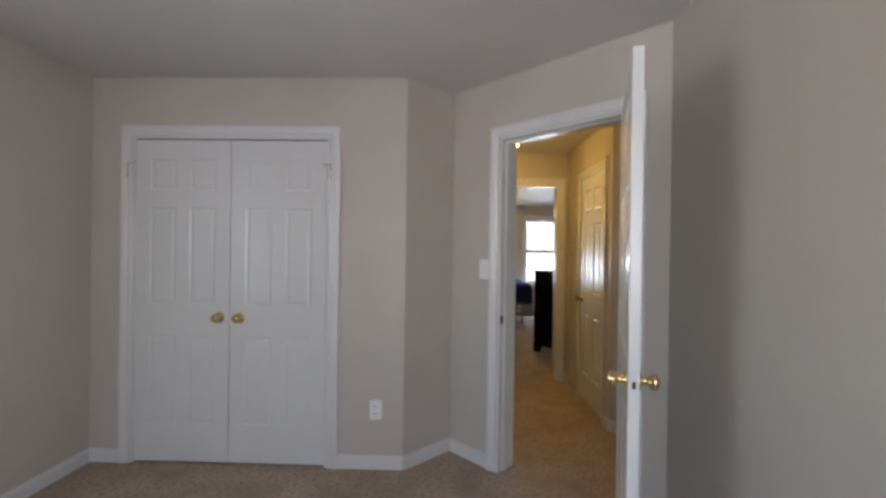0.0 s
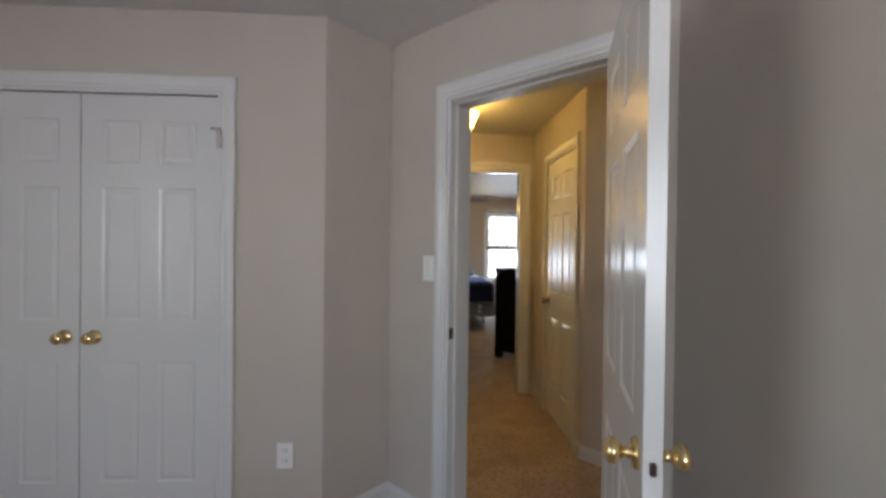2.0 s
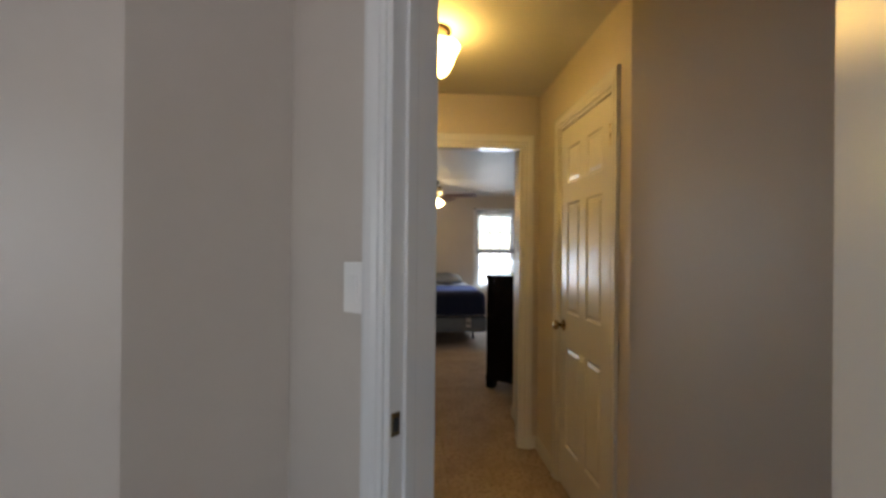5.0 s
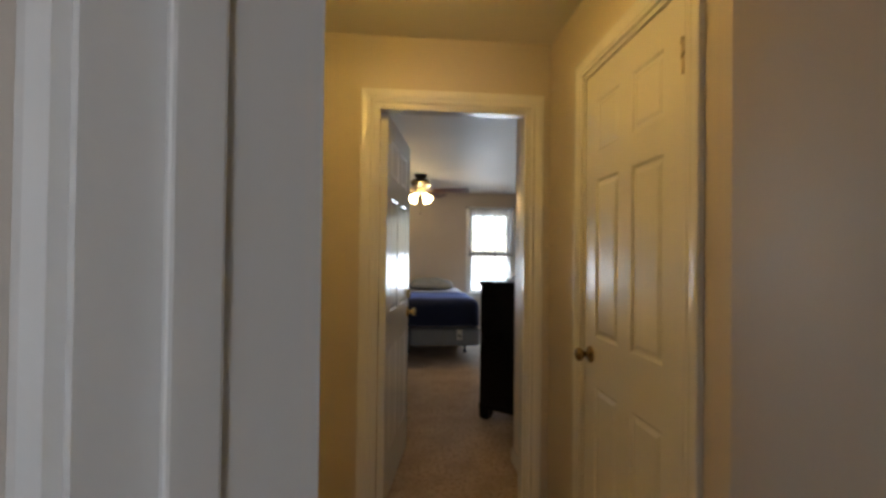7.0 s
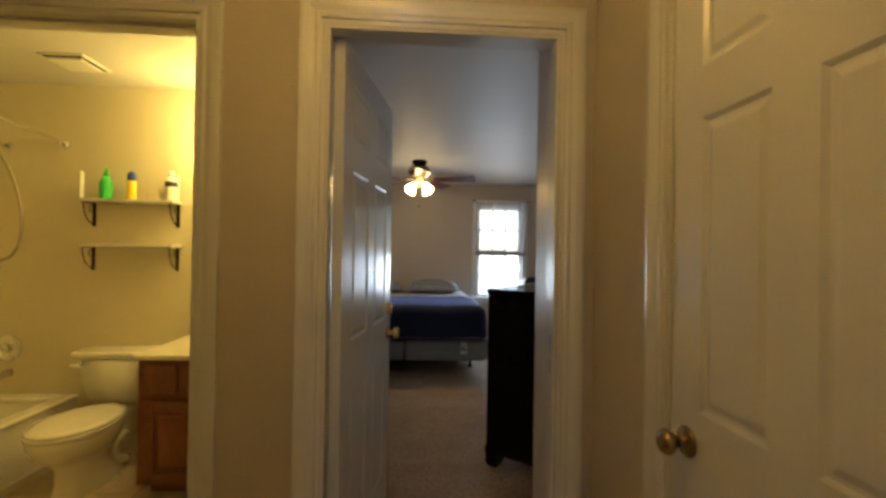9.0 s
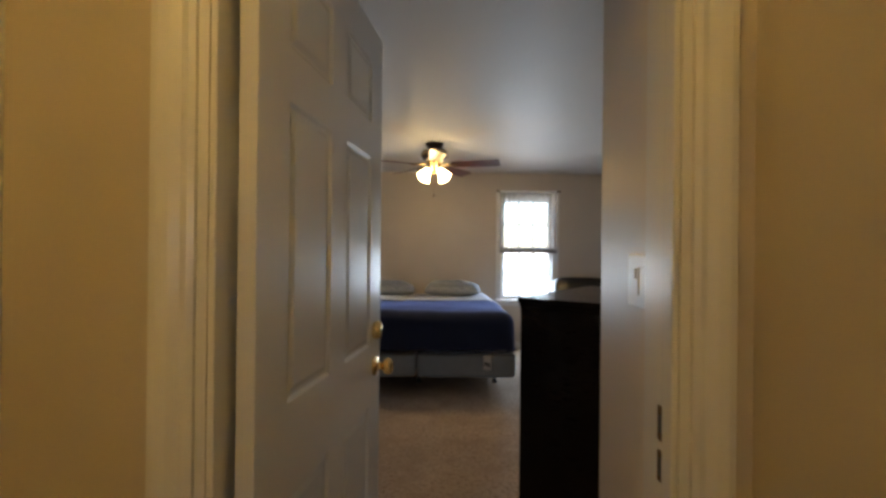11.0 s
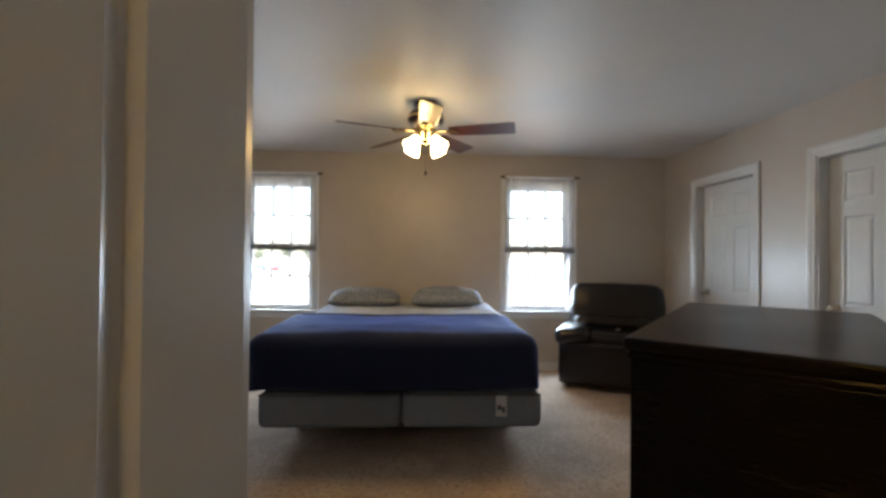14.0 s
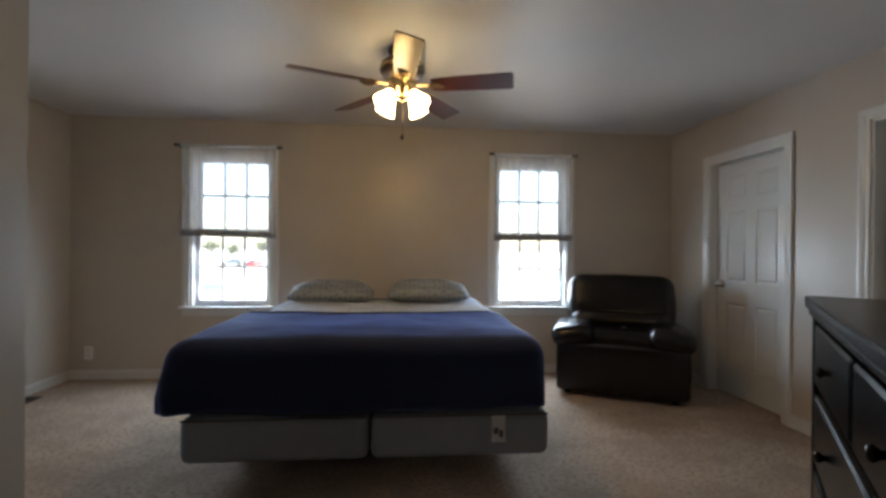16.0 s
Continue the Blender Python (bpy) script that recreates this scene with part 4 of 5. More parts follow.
    part("pull_knob", lathe([(0.002, 1.845), (0.009, 1.836), (0.010, 1.822), (0.004, 1.810)], 12, m=pose(0.003, -0.03, 0)), BRONZE, t, smooth=True)


ceiling_fan()


# ---- hall lamp ----
def hall_lamp():
    t = thing("ceiling_light", "bronze ceiling light with glowing alabaster glass bowl", "ceiling light", pose(0.815, 4.12, 0))
    part("canopy", lathe([(0.075, HH), (0.078, HH - 0.012), (0.055, HH - 0.028), (0.014, HH - 0.034)], 28), BRONZE, t, smooth=True)
    part("stem", lathe([(0.010, HH - 0.030), (0.010, 2.135)], 14), BRONZE, t)
    for k in range(3):
        a = radians(120 * k)
        part("arm", tube([(0.01 * math.cos(a), 0.01 * math.sin(a), HH - 0.045), (0.035 * math.cos(a), 0.035 * math.sin(a), HH - 0.055), (0.10 * math.cos(a), 0.10 * math.sin(a), 2.285)], 0.004, 8), BRONZE, t, smooth=True)
    part("bowl", lathe([(0.112, 2.286), (0.120, 2.291), (0.119, 2.282), (0.104, 2.262), (0.093, 2.230), (0.080, 2.195), (0.058, 2.163), (0.012, 2.145), (0.012, 2.150), (0.055, 2.168), (0.075, 2.198), (0.088, 2.232), (0.099, 2.264)], 36), HALL_GLOW, t, "glowing alabaster glass bowl", True)
    part("finial", lathe([(0.022, 2.148), (0.026, 2.140), (0.018, 2.128), (0.009, 2.120), (0.008, 2.108), (0.003, 2.098)], 18), BRONZE, t, "dark bronze finial", True)



hall_lamp()


# ---- bathroom ----
def ellipse_loft(rings, seg=32):
    """Lofts closed oval rings given as (cx, cy, z, half width, half length)."""
    bm = bmesh.new()
    rows = []
    for cx, cy, z, a, b in rings:
        rows.append([bm.verts.new((cx + a * math.cos(2 * math.pi * k / seg), cy + b * math.sin(2 * math.pi * k / seg), z)) for k in range(seg)])
    for p, q in zip(rows, rows[1:]):
        for k in range(seg):
            bm.faces.new((p[k], p[(k + 1) % seg], q[(k + 1) % seg], q[k]))
    bm.faces.new(rows[0][::-1])
    bm.faces.new(rows[-1])
    return bm


BN = 6.53


def toilet():
    t = thing("toilet", "white porcelain toilet with closed lid", "toilet", pose(-0.780, BN, 0))
    part("bowl", ellipse_loft([(0, -0.37, 0.0, 0.108, 0.255), (0, -0.37, 0.025, 0.102, 0.248), (0, -0.375, 0.10, 0.090, 0.225), (0, -0.385, 0.18, 0.090, 0.222), (0, -0.42, 0.225, 0.112, 0.232), (0, -0.455, 0.265, 0.155, 0.248), (0, -0.47, 0.315, 0.178, 0.256), (0, -0.472, 0.350, 0.183, 0.259), (0, -0.472, 0.357, 0.176, 0.252)]), PORCELAIN, t, smooth=True)
    part("seat", ellipse_loft([(0, -0.475, 0.358, 0.181, 0.256), (0, -0.475, 0.362, 0.188, 0.262), (0, -0.475, 0.374, 0.188, 0.262), (0, -0.475, 0.377, 0.181, 0.256)]), PORCELAIN, t, "white seat ring", True)
    part("lid", ellipse_loft([(0, -0.47, 0.379, 0.180, 0.252), (0, -0.47, 0.384, 0.186, 0.260), (0, -0.47, 0.393, 0.182, 0.256), (0, -0.47, 0.399, 0.150, 0.212)]), PORCELAIN, t, "white closed lid", True)
    bm = bmesh.new()
    rows = []
    for z, w, d in ((0.362, 0.158, 0.155), (0.43, 0.176, 0.168), (0.655, 0.212, 0.188)):
        rows.append([bm.verts.new(p) for p in ((-w, -d - 0.015, z), (w, -d - 0.015, z), (w, -0.015, z), (-w, -0.015, z))])
    for a, b in zip(rows, rows[1:]):
        for k in range(4):
            bm.faces.new((a[k], a[(k + 1) % 4], b[(k + 1) % 4], b[k]))
    bm.faces.new(rows[0][::-1])
    bm.faces.new(rows[-1])
    bmesh.ops.bevel(bm, geom=bm.edges[:], offset=0.022, segments=3, affect="EDGES")
    part("tank", bm, PORCELAIN, t, smooth=True)
    part("tank_lid", boxes((-0.230, -0.222, 0.652, 0.230, -0.006, 0.690, 0.012)), PORCELAIN, t)
    bm = lathe([(0.012, -0.212), (0.012, -0.200)], 12, "y", m=pose(-0.175, 0, 0.615))
    box(bm, -0.230, -0.222, 0.609, -0.170, -0.212, 0.621, 0.003, 1)
    part("flush_lever", bm, CHROME, t, "chrome flush lever")
    part("base_bridge", boxes((-0.085, -0.28, 0.16, 0.085, -0.05, 0.361, 0.03)), PORCELAIN, t, smooth=True)
    part("trapway", tube([(0.055, -0.17, 0.20), (0.066, -0.23, 0.215), (0.070, -0.29, 0.19), (0.072, -0.32, 0.14), (0.074, -0.28, 0.09), (0.070, -0.21, 0.07), (0.062, -0.16, 0.04)], 0.032, 12), PORCELAIN, t, "moulded porcelain trapway", True)
    part("bolt_cap", lathe([(0.020, 0.0), (0.020, 0.012), (0.012, 0.024), (0.002, 0.027)], 14, m=pose(0.118, -0.33, 0.0)), PORCELAIN, t, "white bolt cap", True)
    v = thing("water_valve", "chrome water shut-off valve beside the toilet", "valve", pose(-0.56, BN, 0.16))
    part("pipe", tube([(0, 0, 0), (0, -0.06, 0), (0, -0.07, 0.05), (-0.05, -0.09, 0.22)], 0.007, 8), CHROME, v, smooth=True)
    part("handle", lathe([(0.012, -0.075), (0.028, -0.08), (0.028, -0.095), (0.012, -0.10)], 14, "y"), PLASTIC, v, smooth=True)


toilet()


def vanity():
    x0, x1, y0, top = -0.420, 0.435, 5.965, 0.758
    t = thing("vanity_cabinet", "oak bathroom vanity cabinet with drawer fronts and doors", "cabinet", pose(x0, y0, 0))
    w, d = x1 - x0, BN - y0
    part("body", boxes((0.0, 0.02, 0.085, w, d - 0.002, top - 0.03), (0.03, 0.075, 0.0, w, d - 0.002, 0.085)), OAK, t)
    part("face_frame", boxes((0.0, 0.0, 0.085, 0.045, 0.02, top - 0.03), (0.045, 0.0, top - 0.066, w, 0.02, top - 0.03), (0.045, 0.0, 0.085, w, 0.02, 0.115), (0.045, 0.0, 0.525, w, 0.02, 0.560), (0.185, 0.0, 0.560, 0.215, 0.02, top - 0.066)), OAK, t)

    def front(name, a, z0, b, z1):
        bm = bmesh.new()
        box(bm, a, -0.018, z0, b, -0.001, z1, 0.004, 2)
        ob = part(name, bm, OAK, t)
        if name == "cabinet_door":
            part("raised_panel", boxes((a + 0.075, -0.027, z0 + 0.075, b - 0.075, -0.0185, z1 - 0.075, 0.008)), OAK, ob)
            part("panel_frame", boxes((a, -0.031, z0, a + 0.052, -0.0185, z1, 0.004), (b - 0.052, -0.031, z0, b, -0.0185, z1, 0.004), (a + 0.052, -0.031, z0, b - 0.052, -0.0185, z0 + 0.052, 0.004), (a + 0.052, -0.031, z1 - 0.052, b - 0.052, -0.0185, z1, 0.004)), OAK, ob)
            for hz in (z0 + 0.07, z1 - 0.07):
                part("hinge", boxes((a - 0.006, -0.020, hz - 0.022, a - 0.001, -0.004, hz + 0.022)), ANTIQUE, ob, "small brass hinge")
    front("drawer_front", 0.035, 0.556, 0.190, 0.702)
    front("drawer_front", 0.210, 0.556, 0.620, 0.702)
    front("drawer_front", 0.640, 0.556, 0.830, 0.702)
    front("cabinet_door", 0.035, 0.105, 0.420, 0.522)
    front("cabinet_door", 0.440, 0.105, 0.830, 0.522)
    k = thing("countertop", "cream cultured marble vanity top with backsplash", "countertop", pose(x0, y0, 0))
    part("slab", boxes((-0.02, -0.025, top - 0.028, w, d - 0.002, top, 0.007)), MARBLE, k)
    part("backsplash", boxes((-0.0, d - 0.022, top + 0.001, w, d - 0.002, top + 0.085, 0.004)), MARBLE, k)


vanity()


def bathtub():
    ax, y0, h = -1.11, 5.10, 0.385
    t = thing("bathtub", "white bathtub along the bathroom wall", "bathtub", pose(0, 0, 0))
    part("apron", boxes((ax - 0.05, y0, 0.0, ax, BN - 0.002, h - 0.03, 0.006), (ax - 0.005, y0, 0.03, ax + 0.010, BN - 0.002, 0.06, 0.004)), PORCELAIN, t)
    part("rim", boxes((ax - 0.09, y0, h - 0.032, ax + 0.012, BN - 0.002, h, 0.014), (-1.858, y0, h - 0.032, -1.80, BN - 0.002, h, 0.012), (-1.80, BN - 0.10, h - 0.032, ax - 0.09, BN - 0.002, h, 0.012)), PORCELAIN, t)
    bm = bmesh.new()
    rows = []
    for z, k in ((h - 0.01, 0.0), (0.20, 0.05), (0.10, 0.10), (0.08, 0.16)):
        rows.append([bm.verts.new(p) for p in ((-1.81 + k, y0 + 0.02 + k, z), (ax - 0.08 - k, y0 + 0.02 + k, z), (ax - 0.08 - k, BN - 0.09 - k, z), (-1.81 + k, BN - 0.09 - k, z))])
    for a, b in zip(rows, rows[1:]):
        for q in range(4):
            bm.faces.new((a[q], a[(q + 1) % 4], b[(q + 1) % 4], b[q]))
    bm.faces.new(rows[-1])
    part("basin", bm, PORCELAIN, t, smooth=True)
    part("overflow_plate", lathe([(0.036, 0), (0.034, -0.008), (0.004, -0.012)], 20, "y", m=pose(-1.53, BN - 0.104, 0.32)), CHROME, t, "chrome overflow plate", True)
    v = thing("tub_valve", "chrome shower valve with round escutcheon on the wall", "faucet", pose(-1.53, BN, 0.67))
    part("escutcheon", lathe([(0.082, -0.001), (0.080, -0.010), (0.060, -0.016), (0.028, -0.020)], 28, "y"), CHROME, v, smooth=True)
    part("handle", lathe([(0.026, -0.018), (0.034, -0.030), (0.036, -0.060), (0.026, -0.070), (0.004, -0.072)], 18, "y"), CHROME, v, smooth=True)
    s = thing("tub_spout", "chrome bathtub spout on the wall", "faucet", pose(-1.52, BN, 0.515))
    part("spout", tube([(0, -0.001, 0), (0, -0.05, 0.0), (0, -0.10, -0.004), (0, -0.125, -0.022), (0, -0.128, -0.04)], 0.024, 14), CHROME, s, smooth=True)
    c = thing("hand_shower", "chrome hand shower with a hanging metal hose", "shower", pose(-1.555, BN, 1.93))
    part("arm", tube([(0, -0.001, 0), (0, -0.06, 0.0), (0, -0.10, -0.03)], 0.011, 10), CHROME, c, smooth=True)
    part("flange", lathe([(0.030, -0.001), (0.028, -0.008), (0.012, -0.012)], 18, "y"), CHROME, c, smooth=True)
    part("head", lathe([(0.012, 0.04), (0.016, 0.0), (0.030, -0.035), (0.036, -0.05), (0.034, -0.056)], 18, m=pose(-0.03, -0.13, -0.02, 35, 0, 0)), CHROME, c, smooth=True)
    pts = []
    for k in range(41):
        u = k / 40
        pts.append((0.01 + 0.145 * math.sin(math.pi * min(1.0, u * 1.06)) ** 0.9 - 0.02 * u - (0.34 * max(0, u - 0.80)), -0.09 + 0.04 * u, -0.05 - 0.68 * math.sin(u * math.pi / 2) ** 1.15))
    part("hose", tube(pts, 0.008, 8), HOSE, c, "grey metal hose", True)


bathtub()


def shower_rod():
    t = thing("shower_rod", "curved metal shower rod fixed to the wall", "rod", pose(-1.22, BN, 1.955))
    pts = [(0.10 * math.sin(math.pi * k / 16), -1.43 * k / 16, 0) for k in range(17)]
    part("rod", tube(pts, 0.012, 12), CHROME, t, smooth=True)
    part("flange", lathe([(0.032, -0.001), (0.031, -0.012), (0.016, -0.03)], 18, "y"), CHROME, t, smooth=True)


shower_rod()


def wall_shelf(z):
    t = thing("wall_shelf", "white wooden wall shelf on black scroll brackets", "shelf", pose(-0.755, BN, z), "shelves above the toilet")
    part("board", boxes((-0.300, -0.125, -0.018, 0.258, -0.001, 0.0, 0.002)), TRIM, t)
    for x in (-0.280, 0.232):
        bm = boxes((x - 0.010, -0.005, -0.165, x + 0.010, -0.001, -0.019), (x - 0.010, -0.112, -0.024, x + 0.010, -0.005, -0.019))
        pts = [(x, -0.006 - 0.095 * math.sin(a), -0.150 + 0.122 * (1 - math.cos(a))) for a in [k * math.pi / 2 / 12 for k in range(13)]]
        tube(pts, 0.004, 6, bm)
        pts = [(x, -0.030 + 0.018 * math.cos(a), -0.055 + 0.018 * math.sin(a)) for a in [k * 1.7 * math.pi / 14 for k in range(15)]]
        tube(pts, 0.003, 6, bm)
        part("bracket", bm, IRON, t, "black iron scroll bracket")
    return t


wall_shelf(1.605)
wall_shelf(1.328)

GREEN = mat("green_plastic", (0.05, 0.55, 0.10), 0.3, vary=0.05)
YELLOW = mat("yellow_plastic", (0.85, 0.62, 0.04), 0.3, vary=0.05)
BLUE = mat("dark_blue_plastic", (0.03, 0.06, 0.30), 0.3)
CREAM = mat("cream_carton", (0.75, 0.68, 0.50), 0.6)
WHITEBOT = mat("white_bottle", (0.82, 0.80, 0.74), 0.3)
DARKLABEL = mat("dark_label", (0.03, 0.03, 0.06), 0.5)


def bottle(x, y, z, name, label, material, prof, cap=None, cap_prof=None, band=None):
    t = thing(name, label, "bottle", pose(x, y, z))
    part("body", lathe(prof, 20), material, t, smooth=True)
    if cap:
        part("cap", lathe(cap_prof, 16), cap, t, smooth=True)
    if band:
        part("label_band", lathe(band[1], 20), band[0], t, smooth=True)


SY = BN - 0.068
bottle(-0.925, SY, 1.605, "spray_bottle", "green plastic bottle standing on the shelf", GREEN, [(0.034, 0), (0.036, 0.01), (0.036, 0.10), (0.024, 0.13), (0.013, 0.145)], GREEN, [(0.014, 0.146), (0.014, 0.175), (0.006, 0.185), (0.006, 0.20)])
bottle(-0.772, SY, 1.605, "aerosol_can", "yellow aerosol can with dark blue cap", YELLOW, [(0.026, 0), (0.027, 0.006), (0.027, 0.115), (0.022, 0.125)], BLUE, [(0.0255, 0.118), (0.026, 0.13), (0.024, 0.16), (0.012, 0.178)])
bottle(-0.535, SY, 1.605, "lotion_bottle", "white lotion bottle with dark label", WHITEBOT, [(0.034, 0), (0.036, 0.01), (0.036, 0.12), (0.022, 0.145), (0.016, 0.150)], WHITEBOT, [(0.018, 0.151), (0.018, 0.180), (0.008, 0.186)], (DARKLABEL, [(0.0365, 0.085), (0.0365, 0.118)]))
jar = thing("small_carton", "small cream carton standing on the shelf", "box", pose(-0.633, SY, 1.605))
part("carton", boxes((-0.032, -0.025, 0.001, 0.032, 0.025, 0.055, 0.003)), CREAM, jar)
part("end_flap", boxes((-0.0335, -0.022, 0.003, -0.0325, 0.022, 0.052)), DARKLABEL, jar)
for bx, by in ((-1.045, BN - 0.105), (-0.510, BN - 0.040)):
    post = thing("shelf_bookend", "thin white upright end bar on the shelf", "bookend", pose(bx, by, 1.605), "end bars on the shelf")
    part("bar", boxes((-0.004, -0.018, 0.0, 0.004, 0.018, 0.165, 0.001)), TRIM, post)


def vanity_light():
    t = thing("vanity_light", "polished metal light bar with round lit bulbs", "wall light", pose(-0.40, BN, 2.037))
    part("bar", boxes((0.0, -0.03, -0.058, 0.62, -0.001, 0.058, 0.004)), CHROME, t, "polished metal back bar")
    for k in range(4):
        x = 0.075 + 0.152 * k
        part("socket", lathe([(0.024, -0.031), (0.022, -0.05)], 14, "y", m=pose(x, 0, 0)), CHROME, t)
        part("bulb", lathe([(0.010, -0.048), (0.021, -0.060), (0.030, -0.078), (0.032, -0.089), (0.025, -0.108), (0.011, -0.118), (0.001, -0.120)], 20, "y", m=pose(x, 0, 0)), BULB_GLOW, t, "lit round bulb", True)


vanity_light()


def oval_mirror():
    t = thing("wall_mirror", "oval frameless wall mirror above the vanity", "mirror", pose(0.015, BN, 1.41))
    bm = bmesh.new()
    rows = [[bm.verts.new((0.295 * k * math.cos(2 * math.pi * i / 56), y, 0.40 * k * math.sin(2 * math.pi * i / 56))) for i in range(56)] for y, k in ((-0.002, 1.0), (-0.006, 1.0), (-0.009, 0.95))]
    for a, b in zip(rows, rows[1:]):
        for i in range(56):
            bm.faces.new((a[i], a[(i + 1) % 56], b[(i + 1) % 56], b[i]))
    bm.faces.new(rows[0][::-1])
    bm.faces.new(rows[-1])
    part("glass", bm, MIRROR, t, "bevelled mirror glass")


oval_mirror()


def ceiling_vent():
    t = thing("exhaust_fan", "white square bathroom exhaust fan grille", "vent", pose(-0.895, 6.15, HB))
    part("cover", boxes((-0.088, -0.088, -0.022, 0.088, 0.088, -0.012, 0.003)), PLASTIC, t)
    # the shade in the gap is put in as a dark-coloured sheet
    part("gap_shade", boxes((-0.100, -0.100, -0.011, 0.100, 0.100, -0.001)), SLOT, t, "dark sheet standing in for the shade behind the cover")
    part("frame", boxes((-0.115, -0.115, -0.008, -0.101, 0.115, 0.0), (0.101, -0.115, -0.008, 0.115, 0.115, 0.0), (-0.101, -0.115, -0.008, 0.101, -0.101, 0.0), (-0.101, 0.101, -0.008, 0.101, 0.115, 0.0)), PLASTIC, t)



ceiling_vent()


def floor_vent(x, y, turn):
    t = thing("floor_register", "dark metal floor heating register set in the carpet", "floor vent", pose(x, y, 0.0, 0, 0, turn))
    part("frame", boxes((-0.15, -0.06, 0.001, 0.15, -0.045, 0.009), (-0.15, 0.045, 0.001, 0.15, 0.06, 0.009), (-0.15, -0.045, 0.001, -0.135, 0.045, 0.009), (0.135, -0.045, 0.001, 0.15, 0.045, 0.009)), BRONZE, t)
    for k in range(14):
        xx = -0.126 + 0.0194 * k
        part("slat", boxes((xx, -0.045, 0.001, xx + 0.006, 0.045, 0.008)), BRONZE, t)


floor_vent(1.98, 10.17, 0)
floor_vent(-1.79, 9.63, 90)


# ---- outside ----
GROUND = mat("pale_concrete_ground", (0.55, 0.54, 0.52), 0.9, vary=0.12, scale=0.4)
LEAF = mat("tree_leaf", (0.12, 0.14, 0.09), 0.7, vary=0.3, scale=3, per_object=0.2)
BARK = mat("bark", (0.10, 0.07, 0.05), 0.9, vary=0.2, scale=5)
slab("ground", [(-900, -900), (900, -900), (900, 900), (-900, 900)], -3.1, -3.0, GROUND, "pale sunlit paving outside", "ground")


def tree(x, y, h, r, seed):
    rnd = random.Random(seed)
    t = thing("tree", "leafy green tree across the street", "tree", pose(x, y, -3.0), "trees across the street")
    bm = lathe([(0.22, 0), (0.16, h * 0.3), (0.09, h * 0.6), (0.03, h * 0.85)], 10)
    for k in range(6):
        a = rnd.uniform(0, 6.28)
        z = h * rnd.uniform(0.3, 0.6)
        tube([(0, 0, z), (0.5 * r * math.cos(a), 0.5 * r * math.sin(a), z + 0.15 * h), (0.85 * r * math.cos(a), 0.85 * r * math.sin(a), z + 0.22 * h)], 0.05, 6, bm)
    part("trunk", bm, BARK, t)
    verts, faces = [], []
    for k in range(420):
        a, b = rnd.uniform(0, 6.28), math.acos(rnd.uniform(-1, 1))
        q = r * rnd.random() ** 0.4 * (0.75 + 0.35 * math.sin(3 * a + seed) * math.sin(2 * b))
        c = Vector((q * math.sin(b) * math.cos(a), q * math.sin(b) * math.sin(a), h * 0.68 + 0.85 * q * math.cos(b)))
        u = Vector((rnd.uniform(-1, 1), rnd.uniform(-1, 1), rnd.uniform(-1, 1))).normalized()
        v = u.orthogonal().normalized()
        s = rnd.uniform(0.16, 0.42)
        i = len(verts)
        verts += [c - u * s, c + v * s * 0.5, c + u * s, c - v * s * 0.5]
        faces.append((i, i + 1, i + 2, i + 3))
    me = bpy.data.meshes.new("crown")
    me.from_pydata([tuple(v) for v in verts], [], faces)
    me.materials.append(LEAF)
    ob = new("crown", me)
    ob.parent = t


for x, y, h, r, s in ((-56, 126, 5.4, 2.6, 1), (-50, 132, 6.2, 2.9, 2), (-43, 128, 5.0, 2.3, 3), (-37, 134, 6.6, 3.0, 4), (-30, 130, 5.6, 2.6, 5), (-24, 136, 6.0, 2.8, 6)):
    tree(x, y, h, r, s)

CARPAINT = [mat("red_car_paint", (0.35, 0.03, 0.02), 0.3, coat=0.5), mat("grey_green_car_paint", (0.20, 0.27, 0.26), 0.3, coat=0.5), mat("silver_car_paint", (0.55, 0.58, 0.63), 0.3, coat=0.5)]
RUBBER = mat("tyre_rubber", (0.02, 0.02, 0.02), 0.8)
CARGLASS = mat("dark_car_glass", (0.10, 0.12, 0.14), 0.1)


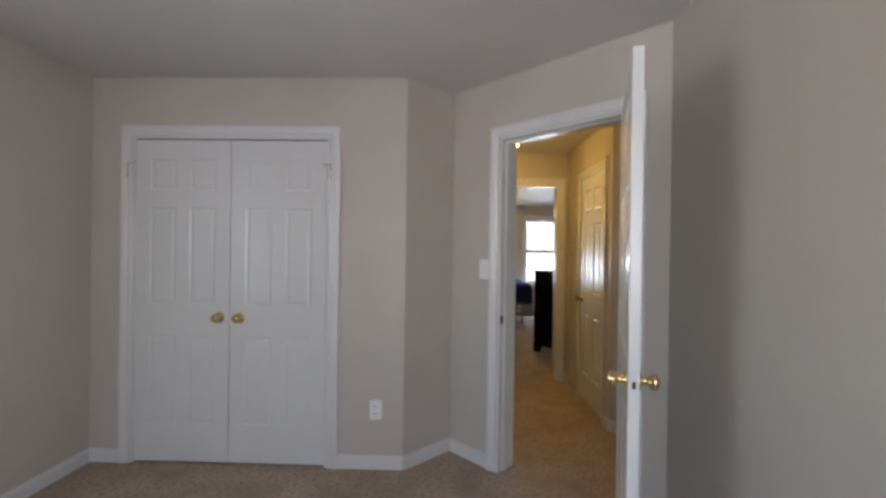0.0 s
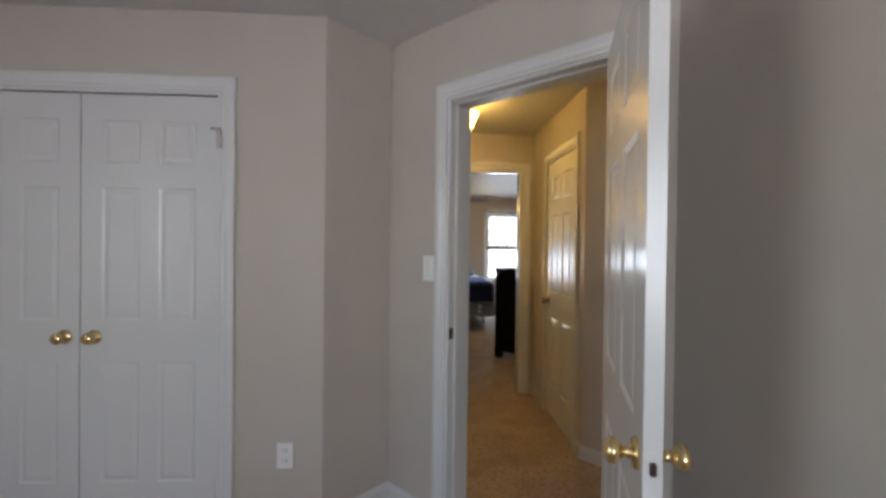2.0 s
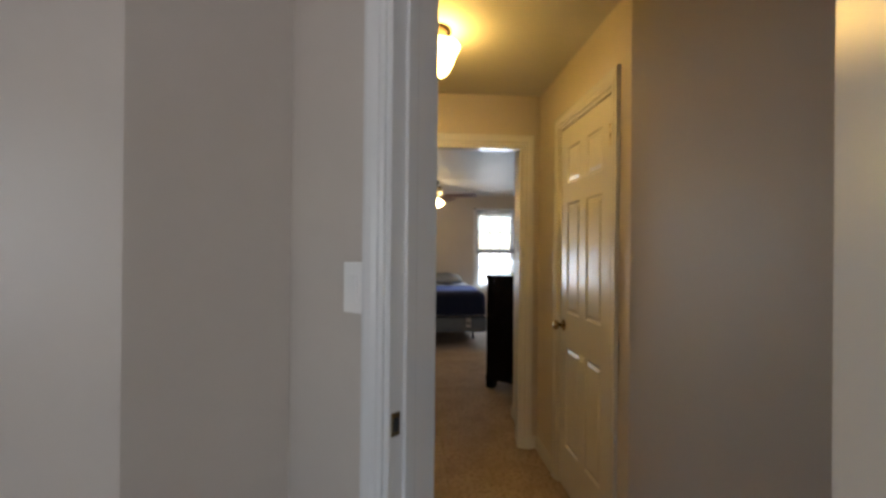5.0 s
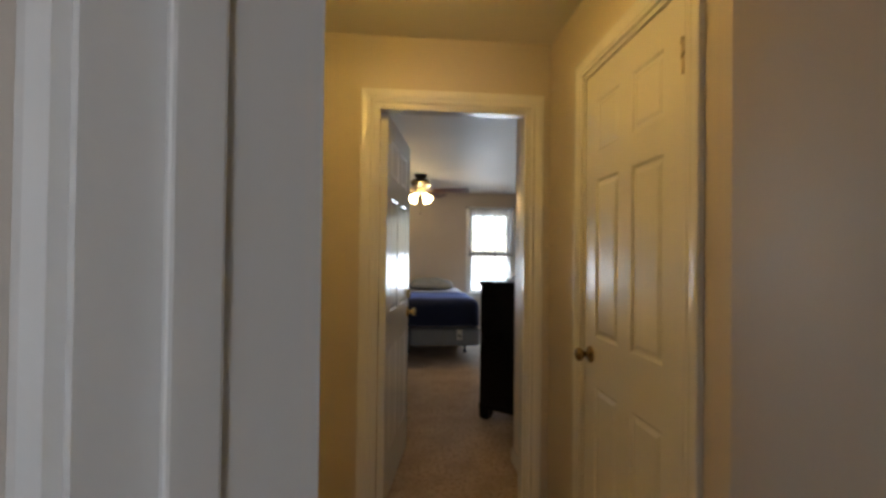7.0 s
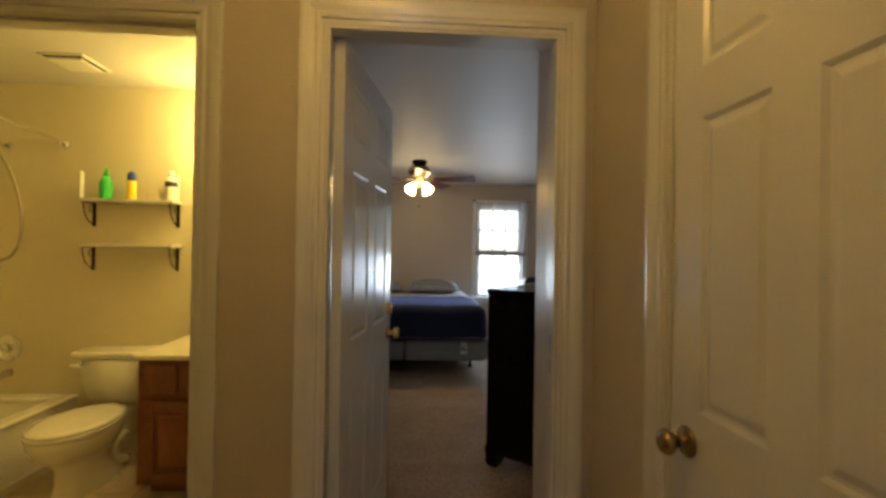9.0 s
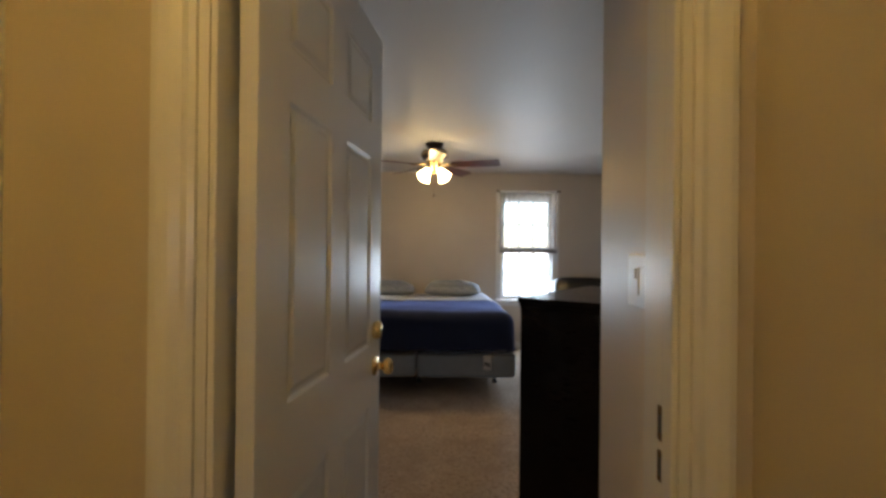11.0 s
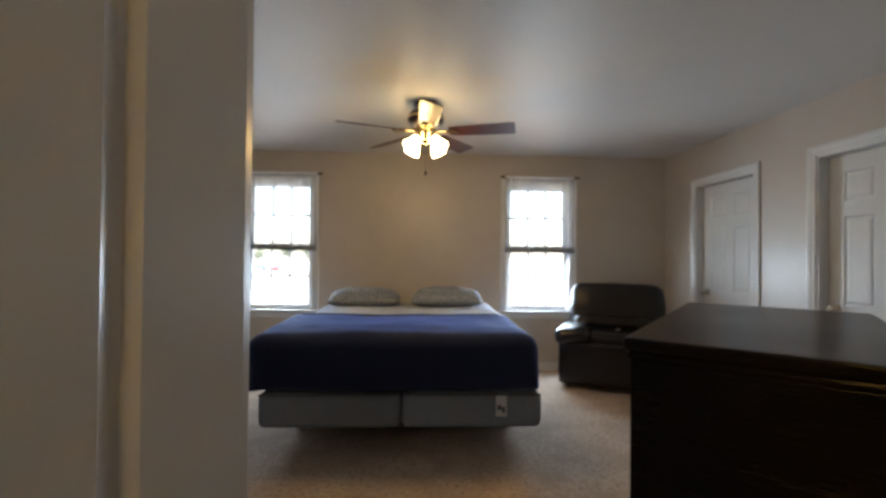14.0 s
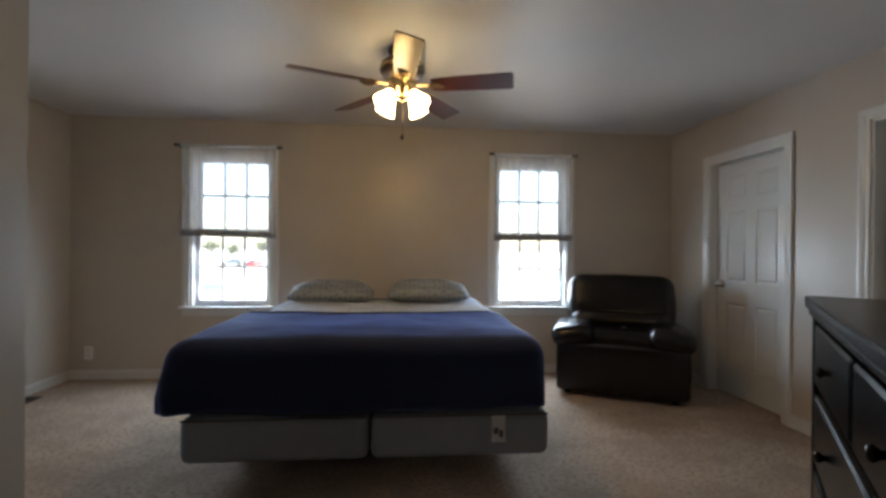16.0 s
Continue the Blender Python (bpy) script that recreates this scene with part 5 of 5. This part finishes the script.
def parked_car(x, y, turn, paint, label):
    t = thing("car", label, "car", pose(x, y, -3.0, 0, 0, turn), "cars parked across the street")
    bm = bmesh.new()
    side = [(-2.15, 0.35), (-2.2, 0.62), (-1.9, 0.86), (-1.25, 0.92), (2.0, 0.92), (2.2, 0.80), (2.2, 0.35)]
    rows = [[bm.verts.new((px, s, pz)) for px, pz in side] for s in (-0.86, 0.86)]
    n = len(side)
    for k in range(n):
        bm.faces.new((rows[0][k], rows[0][(k + 1) % n], rows[1][(k + 1) % n], rows[1][k]))
    bm.faces.new(rows[0][::-1])
    bm.faces.new(rows[1])
    part("body", bm, paint, t)
    bm = bmesh.new()
    lo = [bm.verts.new(p) for p in ((-1.2, -0.80, 0.925), (1.9, -0.80, 0.925), (1.9, 0.80, 0.925), (-1.2, 0.80, 0.925))]
    hi = [bm.verts.new(p) for p in ((-0.5, -0.66, 1.45), (1.4, -0.66, 1.45), (1.4, 0.66, 1.45), (-0.5, 0.66, 1.45))]
    for k in range(4):
        bm.faces.new((lo[k], lo[(k + 1) % 4], hi[(k + 1) % 4], hi[k]))
    bm.faces.new(hi)
    part("cabin_glass", bm, CARGLASS, t)
    for px in (-1.35, 1.35):
        for s in (-0.88, 0.70):
            part("wheel", lathe([(0.20, 0.0), (0.33, 0.02), (0.33, 0.16), (0.20, 0.18)], 18, "y", m=pose(px, s, 0.33)), RUBBER, t)


parked_car(-29.8, 103, 80, CARPAINT[0], "red parked car across the street")
parked_car(-35.2, 106, 12, CARPAINT[1], "grey-green parked car across the street")
parked_car(-47.5, 108, 6, CARPAINT[1], "grey-green parked car across the street")
parked_car(-13.6, 40, 70, CARPAINT[2], "pale silver parked car across the street")

# ---- bathroom floor tiles ----
bath_floor = slab("bath_floor", [(-1.12, 5.03), (0.44, 5.03), (0.44, BN), (-1.12, BN)], 0.0005, 0.006, GROUT, "beige square ceramic floor tiles with dark grout", "floor")
TS, GAP = 0.33, 0.006


def tile_mesh(w, d):
    bm = bmesh.new()
    box(bm, 0, 0, 0.004, w, d, 0.012, 0.0015, 1)
    me = bpy.data.meshes.new("tile")
    bm.to_mesh(me)
    bm.free()
    me.materials.append(TILE)
    return me


meshes = {}
yy = 5.035
while yy < BN - 0.02:
    dd = min(TS - GAP, BN - 0.002 - yy)
    xx = -1.105
    while xx < 0.42:
        ww = min(TS - GAP, 0.438 - xx)
        key = (round(ww, 3), round(dd, 3))
        if key not in meshes:
            meshes[key] = tile_mesh(ww, dd)
        ob = new("tile", meshes[key])
        ob.parent = bath_floor
        ob.location = (xx, yy, 0)
        xx += TS
    yy += TS
